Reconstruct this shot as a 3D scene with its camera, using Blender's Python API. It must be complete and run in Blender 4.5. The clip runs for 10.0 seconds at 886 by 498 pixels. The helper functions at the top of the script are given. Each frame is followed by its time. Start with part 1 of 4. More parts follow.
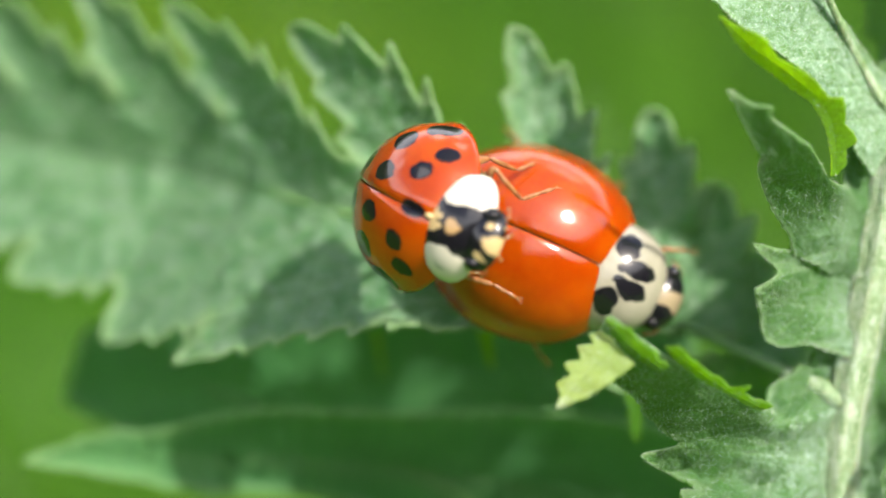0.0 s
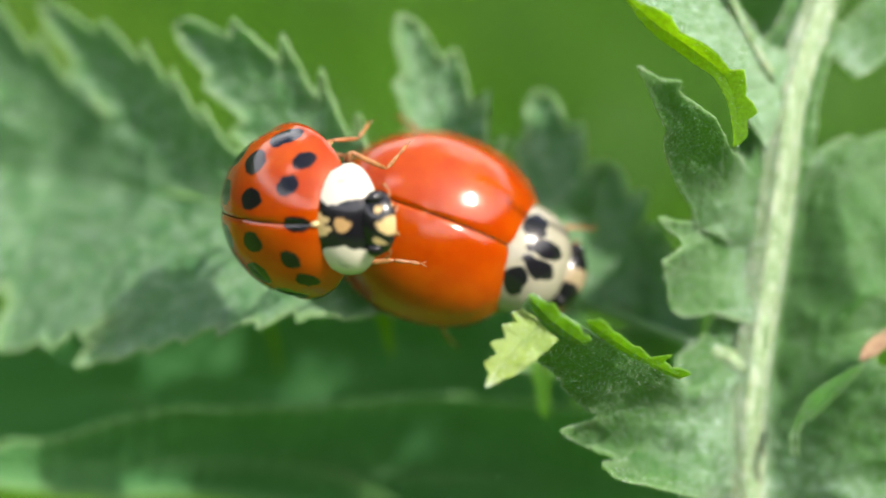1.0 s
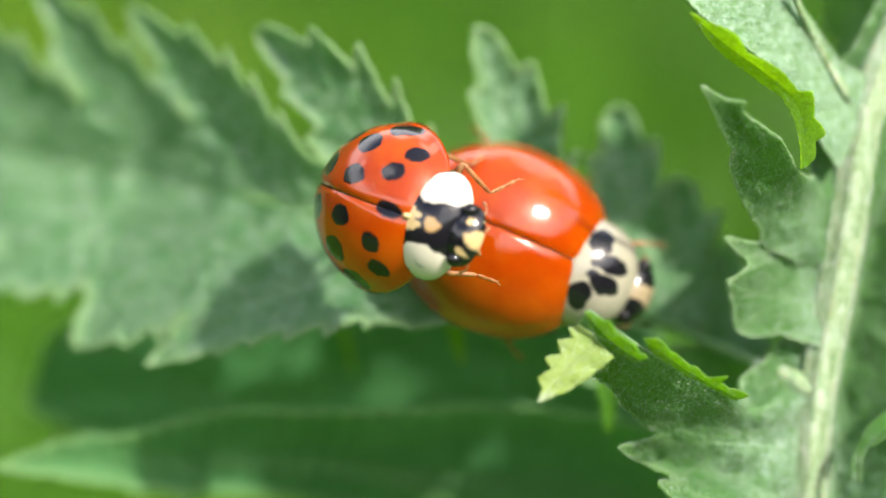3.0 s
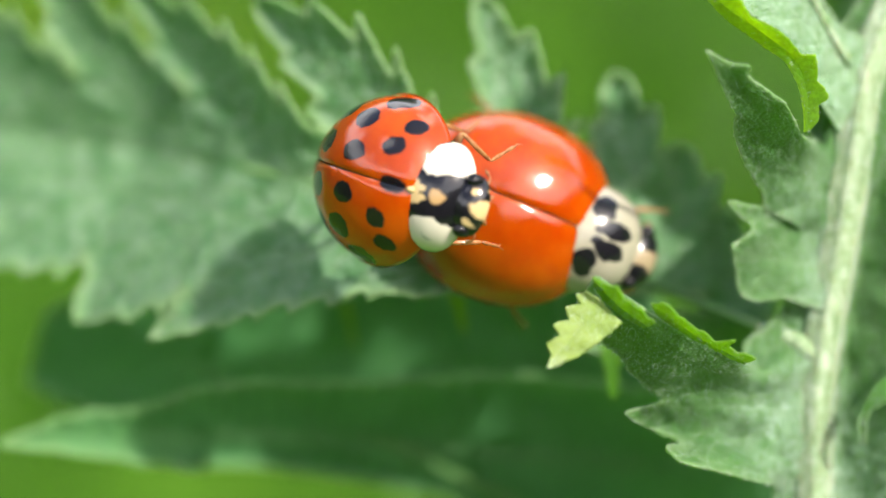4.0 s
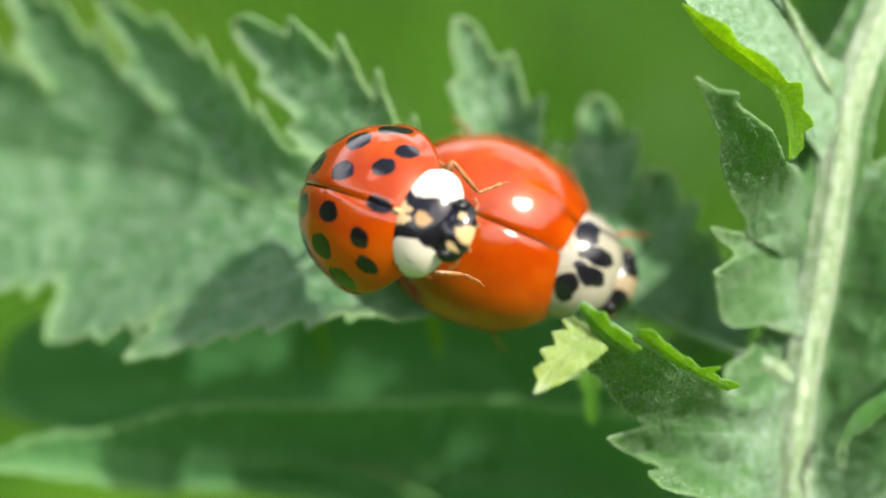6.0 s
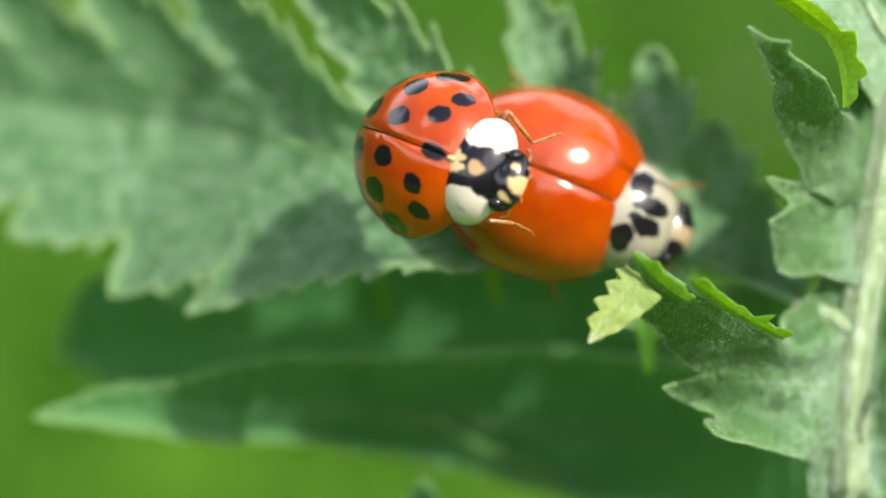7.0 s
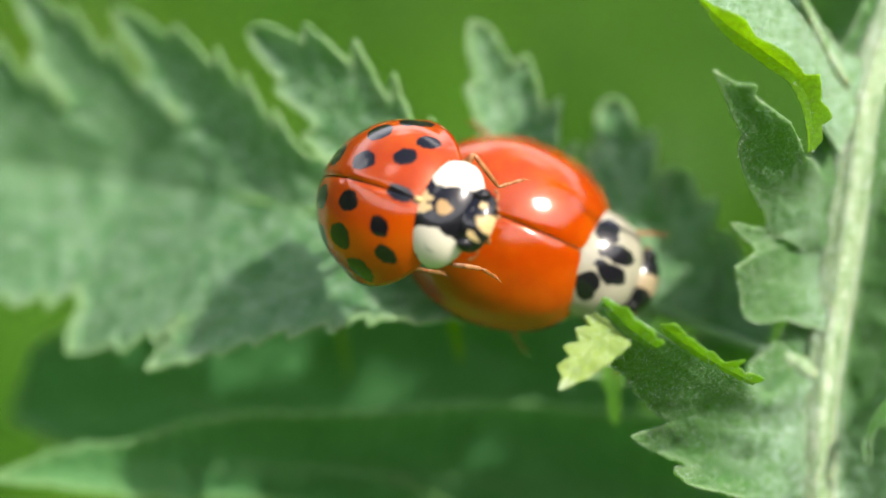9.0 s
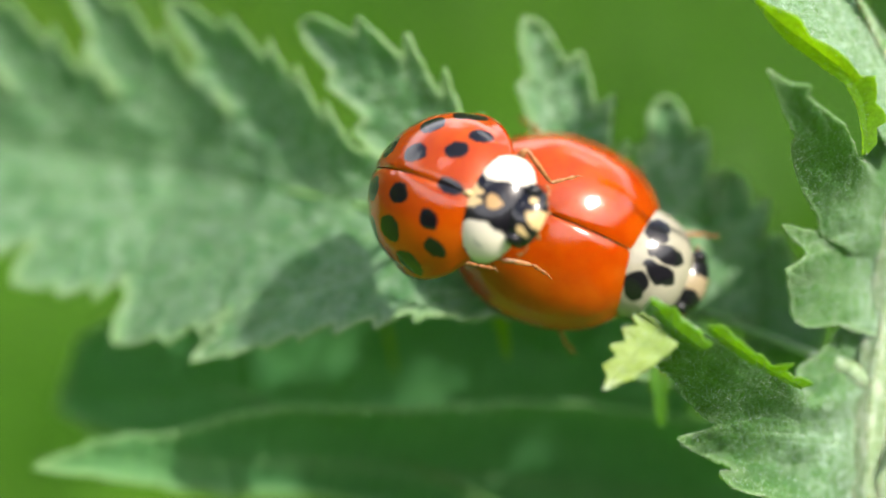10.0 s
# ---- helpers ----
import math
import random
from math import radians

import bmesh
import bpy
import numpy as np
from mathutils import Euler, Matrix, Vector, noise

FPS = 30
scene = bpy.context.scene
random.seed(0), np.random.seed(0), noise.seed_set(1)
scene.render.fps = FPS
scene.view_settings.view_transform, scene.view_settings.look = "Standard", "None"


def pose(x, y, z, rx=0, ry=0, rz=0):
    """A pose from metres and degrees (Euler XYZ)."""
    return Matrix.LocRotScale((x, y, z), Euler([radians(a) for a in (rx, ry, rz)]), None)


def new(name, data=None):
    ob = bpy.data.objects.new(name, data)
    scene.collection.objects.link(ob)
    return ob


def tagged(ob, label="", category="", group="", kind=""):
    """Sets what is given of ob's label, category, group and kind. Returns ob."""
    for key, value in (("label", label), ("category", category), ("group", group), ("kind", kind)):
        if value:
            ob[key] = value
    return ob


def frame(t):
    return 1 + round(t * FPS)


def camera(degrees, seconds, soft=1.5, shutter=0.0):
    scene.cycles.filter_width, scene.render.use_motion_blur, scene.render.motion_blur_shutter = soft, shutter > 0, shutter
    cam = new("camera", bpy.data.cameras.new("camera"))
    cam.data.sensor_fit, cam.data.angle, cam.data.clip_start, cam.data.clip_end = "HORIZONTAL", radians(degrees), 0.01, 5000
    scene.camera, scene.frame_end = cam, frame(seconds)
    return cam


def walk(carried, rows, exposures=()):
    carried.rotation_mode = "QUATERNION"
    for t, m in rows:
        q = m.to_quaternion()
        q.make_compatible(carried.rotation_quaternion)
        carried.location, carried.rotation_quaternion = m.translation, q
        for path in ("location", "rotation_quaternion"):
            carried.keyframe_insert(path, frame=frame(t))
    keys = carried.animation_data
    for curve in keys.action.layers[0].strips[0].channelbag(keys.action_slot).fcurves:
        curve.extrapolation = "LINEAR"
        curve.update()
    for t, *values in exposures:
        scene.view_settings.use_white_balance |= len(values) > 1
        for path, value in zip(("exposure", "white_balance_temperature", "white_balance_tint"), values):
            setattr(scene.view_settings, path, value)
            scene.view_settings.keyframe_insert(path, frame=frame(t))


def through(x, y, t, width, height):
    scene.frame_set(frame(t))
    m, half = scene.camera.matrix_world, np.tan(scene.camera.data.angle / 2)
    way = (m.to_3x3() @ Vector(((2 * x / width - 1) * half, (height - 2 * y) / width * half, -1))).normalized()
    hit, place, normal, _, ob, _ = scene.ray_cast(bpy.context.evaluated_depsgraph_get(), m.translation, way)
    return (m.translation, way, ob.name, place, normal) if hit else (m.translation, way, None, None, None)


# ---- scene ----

MM = 0.001
# The plant hangs half a metre over the grass. BASE turns the plant's own axes (x to the side,
# y along the upward leaf face, z out of the leaf face) into the world's.
BASE = pose(0, 0, 0.5, 65, 0, 0)
DISTANCE = 58.0


def view(x, y, z, pitch, yaw, roll):
    """A camera pose in front of the leaf: millimetres and degrees."""
    turn = pose(0, 0, 0, 0, yaw, 0) @ pose(0, 0, 0, pitch, 0, 0) @ pose(0, 0, 0, 0, 0, roll)
    return BASE @ Matrix.Translation((x * MM, y * MM, (z + DISTANCE) * MM)) @ turn


def spot(x, y, z, rx, ry, rz):
    """The pose of a thing on the plant: millimetres and degrees."""
    return BASE @ pose(x * MM, y * MM, z * MM, rx, ry, rz)


# ---- camera ----
cam = camera(24, 10.0, soft=1.6)
cam.data.dof.use_dof = True
cam.data.dof.focus_distance = 0.0553
cam.data.dof.aperture_fstop = 25.0
walk(cam, [
    (0.0, view(3.429, 0.379, -0.235, 0.112, 4.134, 1.609)),
    (0.1, view(2.883, 0.238, -0.213, 0.266, 2.819, 1.327)),
    (0.2, view(2.336, 0.097, -0.191, 0.335, 2.235, 1.045)),
    (0.3, view(1.790, -0.044, -0.169, 0.384, 1.299, 0.763)),
    (0.4, view(1.243, -0.185, -0.147, 0.505, 0.520, 0.481)),
    (0.5, view(0.697, -0.326, -0.125, 0.851, 0.042, 0.199)),
    (0.6, view(0.366, -0.297, -0.073, 0.687, -0.824, -0.092)),
    (0.7, view(0.036, -0.267, -0.020, 0.591, -1.715, -0.382)),
    (0.8, view(-0.295, -0.237, 0.032, 0.668, -1.892, -0.672)),
    (0.9, view(-0.626, -0.207, 0.084, 0.602, -2.424, -0.963)),
    (1.0, view(-0.956, -0.177, 0.137, 0.292, -2.738, -1.253)),
    (1.1, view(-0.755, 0.065, 0.028, -0.230, -2.121, -1.060)),
    (1.2, view(-0.554, 0.308, -0.082, -0.714, -0.861, -0.867)),
    (1.3, view(-0.352, 0.551, -0.191, -1.055, -0.198, -0.674)),
    (1.4, view(0.180, 0.647, -0.727, -1.167, -0.646, -0.340)),
    (1.5, view(0.713, 0.742, -1.264, -1.189, -0.649, -0.005)),
    (1.6, view(0.661, 0.787, -1.246, -1.163, -0.400, 0.043)),
    (1.7, view(0.609, 0.831, -1.228, -1.277, 0.166, 0.092)),
    (1.8, view(0.557, 0.876, -1.211, -1.117, 0.052, 0.141)),
    (1.9, view(0.505, 0.920, -1.193, -1.238, 0.215, 0.190)),
    (2.0, view(0.453, 0.965, -1.175, -1.475, 0.120, 0.239)),
    (2.1, view(0.550, 0.904, -1.039, -1.395, 0.846, 0.266)),
    (2.2, view(0.648, 0.844, -0.903, -1.328, 1.255, 0.292)),
    (3.3, view(1.721, 0.178, 0.592, 0.463, 1.688, 0.584)),
    (3.4, view(1.381, 0.240, 0.236, 0.207, 1.738, 0.591)),
    (3.5, view(1.041, 0.302, -0.120, 0.314, 1.097, 0.598)),
    (3.6, view(0.941, 0.254, -0.005, 0.424, 0.368, 0.421)),
    (3.7, view(0.842, 0.206, 0.110, 0.414, -0.261, 0.243)),
    (3.8, view(0.742, 0.158, 0.225, -0.053, -0.069, 0.066)),
    (3.9, view(0.643, 0.110, 0.340, -0.417, 0.311, -0.111)),
    (4.0, view(0.543, 0.062, 0.456, -0.477, 0.660, -0.289)),
    (4.1, view(0.934, 0.165, 0.378, -0.863, 1.622, -0.002)),
    (4.2, view(1.326, 0.268, 0.301, -1.263, 2.349, 0.286)),
    (4.3, view(1.717, 0.371, 0.224, -1.635, 3.105, 0.573)),
    (4.4, view(2.109, 0.474, 0.146, -1.871, 3.800, 0.860)),
    (4.5, view(2.500, 0.577, 0.069, -1.826, 4.680, 1.147)),
    (4.6, view(2.231, 0.561, 0.047, -1.404, 4.280, 1.077)),
    (4.7, view(1.961, 0.544, 0.025, -1.156, 3.347, 1.007)),
    (4.8, view(1.691, 0.528, 0.003, -0.461, 2.472, 0.937)),
    (4.9, view(1.421, 0.511, -0.019, 0.210, 1.965, 0.867)),
    (5.0, view(1.151, 0.495, -0.041, 0.392, 0.977, 0.797)),
    (5.1, view(0.799, 0.484, -0.018, 0.312, 0.650, 0.535)),
    (5.2, view(0.447, 0.473, 0.005, 0.096, 0.004, 0.272)),
    (5.3, view(0.095, 0.463, 0.028, -0.007, -0.608, 0.010)),
    (5.4, view(-0.257, 0.452, 0.051, 0.122, -1.112, -0.252)),
    (5.5, view(-0.609, 0.442, 0.073, 0.368, -1.667, -0.515)),
    (5.6, view(-0.786, 0.452, -0.004, 0.245, -1.697, -0.071)),
    (5.7, view(-0.962, 0.462, -0.081, 0.122, -1.519, 0.374)),
    (6.8, view(-1.384, -0.385, 1.248, -0.399, -1.847, -0.167)),
    (6.9, view(-0.951, -0.181, 0.940, -1.160, 0.052, -0.164)),
    (7.0, view(-0.518, 0.023, 0.632, -1.121, 0.655, -0.161)),
    (7.1, view(-0.530, 0.011, 0.550, -1.105, 0.124, -0.333)),
    (7.2, view(-0.542, -0.001, 0.468, -1.052, 0.552, -0.504)),
    (7.3, view(-0.554, -0.013, 0.386, -0.882, 0.345, -0.675)),
    (7.4, view(-0.566, -0.024, 0.304, -0.337, -1.112, -0.846)),
    (7.5, view(-0.578, -0.036, 0.222, 0.032, -1.134, -1.017)),
    (7.6, view(-0.694, -0.228, 0.227, -0.008, -0.256, -0.849)),
    (7.7, view(-0.810, -0.420, 0.231, 0.199, -0.605, -0.681)),
    (7.8, view(-0.927, -0.612, 0.235, 0.635, -0.709, -0.514)),
    (7.9, view(-1.043, -0.803, 0.240, 1.083, -1.229, -0.346)),
    (8.0, view(-1.159, -0.995, 0.244, 1.386, -1.517, -0.178)),
    (8.1, view(-1.137, -1.014, 0.114, 1.399, -1.396, -0.184)),
    (8.2, view(-1.114, -1.033, -0.017, 1.265, -0.680, -0.189)),
    (8.3, view(-1.092, -1.052, -0.148, 1.504, -0.294, -0.195)),
    (8.4, view(-1.069, -1.071, -0.278, 1.583, -1.148, -0.200)),
    (8.5, view(-1.047, -1.090, -0.409, 1.648, -1.330, -0.206)),
    (8.6, view(-1.146, -1.023, -0.309, 1.989, -1.772, -0.333)),
    (8.7, view(-1.246, -0.956, -0.210, 1.815, -2.248, -0.460)),
    (8.8, view(-1.345, -0.889, -0.111, 1.672, -2.051, -0.588)),
    (8.9, view(-1.445, -0.822, -0.011, 1.478, -1.998, -0.715)),
    (9.0, view(-1.544, -0.754, 0.088, 1.014, -1.345, -0.843)),
    (9.1, view(-1.599, -0.663, 0.084, 0.764, -0.637, -0.788)),
    (9.2, view(-1.654, -0.571, 0.079, 0.351, -0.217, -0.734)),
    (9.3, view(-1.709, -0.479, 0.074, 0.286, -0.612, -0.679)),
    (9.4, view(-1.763, -0.388, 0.070, 0.059, -0.943, -0.625)),
    (9.5, view(-1.818, -0.296, 0.065, -0.257, 0.042, -0.571)),
    (9.6, view(-1.699, -0.440, -0.010, -0.184, -0.073, -0.388)),
    (9.7, view(-1.579, -0.584, -0.084, 0.071, -0.084, -0.206)),
    (9.8, view(-1.459, -0.728, -0.159, 0.575, 0.285, -0.024)),
    (9.9, view(-1.340, -0.872, -0.234, 0.552, 0.389, 0.159)),
    (10.0, view(-1.220, -1.016, -0.309, 1.186, 0.285, 0.341)),
], [(0, 0.60), (1.0, 0.54), (2.0, 0.66), (3.5, 0.67), (5.5, 0.63), (7.0, 0.53), (8.5, 0.53), (10, 0.62)])

# ---- world and sun ----
SUN_WAY = (BASE.to_3x3() @ Vector((0.51, 0.51, 0.69))).normalized()
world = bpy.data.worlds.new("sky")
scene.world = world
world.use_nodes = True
sky = world.node_tree.nodes.new("ShaderNodeTexSky")
sky.sky_type = "NISHITA"
sky.sun_disc = False
sky.sun_elevation = math.asin(SUN_WAY.z)
sky.sun_rotation = math.atan2(SUN_WAY.x, SUN_WAY.y)
sky.air_density, sky.dust_density = 1.0, 4.0
background = world.node_tree.nodes["Background"]
# broken bright clouds in a flat layer, closing up and paling towards the horizon; unseen, added for fill and shell
# sheen
tree = world.node_tree


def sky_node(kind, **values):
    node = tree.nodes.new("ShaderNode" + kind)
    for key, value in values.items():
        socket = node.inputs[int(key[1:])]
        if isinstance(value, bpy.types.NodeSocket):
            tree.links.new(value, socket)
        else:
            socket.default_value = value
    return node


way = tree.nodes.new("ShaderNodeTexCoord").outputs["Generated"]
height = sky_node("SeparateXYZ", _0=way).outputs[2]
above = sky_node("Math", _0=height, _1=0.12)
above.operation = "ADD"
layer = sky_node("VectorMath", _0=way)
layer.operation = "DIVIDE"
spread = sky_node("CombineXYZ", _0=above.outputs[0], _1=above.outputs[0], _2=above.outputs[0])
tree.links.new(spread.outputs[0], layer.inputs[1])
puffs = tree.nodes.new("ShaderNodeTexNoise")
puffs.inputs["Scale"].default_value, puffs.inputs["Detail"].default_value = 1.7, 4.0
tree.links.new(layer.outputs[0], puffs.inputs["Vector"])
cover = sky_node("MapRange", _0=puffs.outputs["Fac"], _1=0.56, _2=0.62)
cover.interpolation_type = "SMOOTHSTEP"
# bright low band, added to reflect as a pale patch on the wing cases
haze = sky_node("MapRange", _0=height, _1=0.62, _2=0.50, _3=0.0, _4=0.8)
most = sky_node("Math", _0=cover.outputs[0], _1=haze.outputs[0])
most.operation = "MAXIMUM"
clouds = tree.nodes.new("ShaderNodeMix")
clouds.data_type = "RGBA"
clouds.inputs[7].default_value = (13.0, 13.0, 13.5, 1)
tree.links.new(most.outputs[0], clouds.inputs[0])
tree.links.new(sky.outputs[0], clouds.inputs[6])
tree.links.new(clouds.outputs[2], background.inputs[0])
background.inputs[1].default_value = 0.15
lamp = bpy.data.lights.new("sun", "SUN")
lamp.energy, lamp.angle, lamp.color = 4.3, radians(0.8), (1.0, 0.95, 0.86)
sun = new("sun", lamp)
sun.rotation_mode = "QUATERNION"
sun.rotation_quaternion = SUN_WAY.to_track_quat("Z", "Y")
sun.location = BASE.translation + SUN_WAY * 2


# ---- materials ----
class Nodes:
    """A short way to write node materials."""

    def __init__(self, name):
        self.mat = bpy.data.materials.new(name)
        self.mat.use_nodes = True
        self.tree = self.mat.node_tree
        self.bsdf = self.tree.nodes["Principled BSDF"]
        self.out = self.tree.nodes["Material Output"]

    def add(self, kind, **inputs):
        node = self.tree.nodes.new("ShaderNode" + kind)
        for key, value in inputs.items():
            self.put(node.inputs[key.replace("_", " ")], value)
        return node

    def put(self, socket, value):
        if isinstance(value, bpy.types.NodeSocket):
            self.tree.links.new(value, socket)
        else:
            socket.default_value = value

    def coords(self, kind="Object"):
        return self.tree.nodes.new("ShaderNodeTexCoord").outputs[kind]

    def math(self, op, a, b=0.0, c=0.0):
        node = self.tree.nodes.new("ShaderNodeMath")
        node.operation = op
        for n, value in enumerate((a, b, c)):
            self.put(node.inputs[n], value)
        return node.outputs[0]

    def vector(self, op, a, b=(0, 0, 0), scale=1.0):
        node = self.tree.nodes.new("ShaderNodeVectorMath")
        node.operation = op
        self.put(node.inputs[0], a)
        self.put(node.inputs[1], b)
        self.put(node.inputs[3], scale)
        return node.outputs["Value"] if op in ("LENGTH", "DISTANCE", "DOT_PRODUCT") else node.outputs[0]

    def noise(self, vector, scale, detail=3.0, rough=0.55):
        return self.add("TexNoise", Vector=vector, Scale=scale, Detail=detail, Roughness=rough).outputs["Fac"]

    def ramp(self, value, low, high, smooth=True):
        node = self.tree.nodes.new("ShaderNodeMapRange")
        node.interpolation_type = "SMOOTHSTEP" if smooth else "LINEAR"
        for n, v in enumerate((value, low, high)):
            self.put(node.inputs[n], v)
        return node.outputs[0]

    def mix(self, fac, a, b):
        node = self.tree.nodes.new("ShaderNodeMix")
        node.data_type = "RGBA"
        self.put(node.inputs[0], fac)
        self.put(node.inputs[6], (*a, 1) if isinstance(a, tuple) else a)
        self.put(node.inputs[7], (*b, 1) if isinstance(b, tuple) else b)
        return node.outputs[2]

    def bump(self, height, strength, distance):
        node = self.add("Bump", Height=height, Strength=strength, Distance=distance)
        self.put(self.bsdf.inputs["Normal"], node.outputs[0])
        return node.outputs[0]


def leaf_material(name, dark, light, hairy=0.5, through=0.4, glow=(0.35, 0.55, 0.03), veins=9.0, wool=(0.46, 0.60, 0.38), even=False):
    """Green blade: cells and hairs, side veins in the UVs, light that shines through."""
    n = Nodes(name)
    mm = n.vector("SCALE", n.coords(), scale=1000.0)
    uv = n.tree.nodes.new("ShaderNodeSeparateXYZ")
    n.put(uv.inputs[0], n.coords("UV"))
    across = n.math("ABSOLUTE", n.math("SUBTRACT", uv.outputs[1], 0.5))
    wander = n.math("MULTIPLY", n.noise(mm, 0.7), 0.06)
    row = n.math("FRACT", n.math("MULTIPLY", n.math("ADD", n.math("SUBTRACT", uv.outputs[0], n.math("MULTIPLY", across, 0.22)), wander), veins))
    vein = n.math("SUBTRACT", 1.0, n.ramp(n.math("ABSOLUTE", n.math("SUBTRACT", row, 0.5)), 0.0, 0.10))
    spine = n.math("SUBTRACT", 1.0, n.ramp(across, 0.01, 0.04))
    lines = n.math("MAXIMUM", n.math("MULTIPLY", vein, 0.55), spine)
    broad = n.noise(mm, 0.55, 2.0)
    grain = n.noise(mm, 7.0, 4.0, 0.65)
    hair = n.ramp(n.noise(n.vector("MULTIPLY", mm, (11.0, 6.0, 9.0)), 1.4, 4.0, 0.75), 0.49, 0.64)
    colour = n.mix(n.ramp(broad, 0.3, 0.7), dark, light)
    colour = n.mix(n.math("MULTIPLY", n.ramp(grain, 0.35, 0.75), 0.45), colour, tuple(c * 1.5 for c in light))
    colour = n.mix(n.math("MULTIPLY", lines, 0.25), colour, (0.20, 0.32, 0.14))
    woolly = hairy if even else n.math("MULTIPLY", n.math("SUBTRACT", 1.2, n.ramp(uv.outputs[0], 0.10, 0.70)), hairy)
    felt = n.ramp(n.noise(mm, 2.6, 4.0, 0.7), 0.35, 0.7)
    colour = n.mix(n.math("MULTIPLY", woolly, n.math("MULTIPLY", felt, 0.15)), colour, wool)
    streak = n.ramp(n.noise(n.vector("MULTIPLY", mm, (2.6, 7.0, 5.0)), 1.0, 4.0, 0.7), 0.46, 0.58)
    tufts = n.math("ADD", n.math("MULTIPLY", hair, 0.18), n.math("MULTIPLY", n.math("MULTIPLY", hair, streak), 0.82))
    colour = n.mix(n.math("MULTIPLY", tufts, woolly), colour, wool)
    rim = n.ramp(across, 0.45, 0.5)
    colour = n.mix(n.math("MULTIPLY", rim, 0.3), colour, (0.34, 0.48, 0.20))
    n.put(n.bsdf.inputs["Base Color"], colour)
    n.put(n.bsdf.inputs["Roughness"], n.math("ADD", 0.42, n.math("MULTIPLY", grain, 0.25)))
    n.put(n.bsdf.inputs["Specular IOR Level"], 0.3)
    n.put(n.bsdf.inputs["Sheen Weight"], 0.10 * hairy)
    n.put(n.bsdf.inputs["Sheen Roughness"], 0.5)
    n.put(n.bsdf.inputs["Sheen Tint"], (0.8, 0.95, 0.85, 1))
    height = n.math("SUBTRACT", n.math("ADD", n.math("MULTIPLY", grain, 0.6), n.math("MULTIPLY", hair, 0.3)), n.math("MULTIPLY", lines, 0.5))
    normal = n.bump(height, 0.55, 0.00008)
    shine = n.add("BsdfTranslucent", Color=n.mix(n.ramp(grain, 0.3, 0.7), glow, tuple(c * 0.75 for c in glow)), Normal=normal)
    blend = n.add("MixShader", Fac=through)
    n.put(blend.inputs[1], n.bsdf.outputs[0])
    n.put(blend.inputs[2], shine.outputs[0])
    n.put(n.out.inputs[0], blend.outputs[0])
    return n.mat


LEAF = leaf_material("leaf blade", (0.026, 0.120, 0.010), (0.070, 0.225, 0.032), 0.90, 0.36, (0.46, 0.74, 0.06), 9.0, (0.72, 0.80, 0.72))
LEAF_BACK = leaf_material("leaf blade behind", (0.032, 0.150, 0.046), (0.090, 0.265, 0.105), 0.72, 0.26, (0.40, 0.74, 0.16), 9.0, (0.15, 0.34, 0.12), True)
LEAF_RIM = leaf_material("thin folded leaf rim", (0.08, 0.20, 0.02), (0.14, 0.30, 0.03), 0.2, 0.78, (0.66, 0.92, 0.06), 5.0)
LEAF_FOLD = leaf_material("folded leaf edge", (0.05, 0.17, 0.012), (0.11, 0.28, 0.03), 0.45, 0.66, (0.54, 0.84, 0.06), 5.0, (0.5, 0.66, 0.36))
LEAF_TIP = leaf_material("young leaf tip", (0.20, 0.31, 0.05), (0.34, 0.44, 0.11), 0.35, 0.45, (0.75, 0.85, 0.25), 4.0)


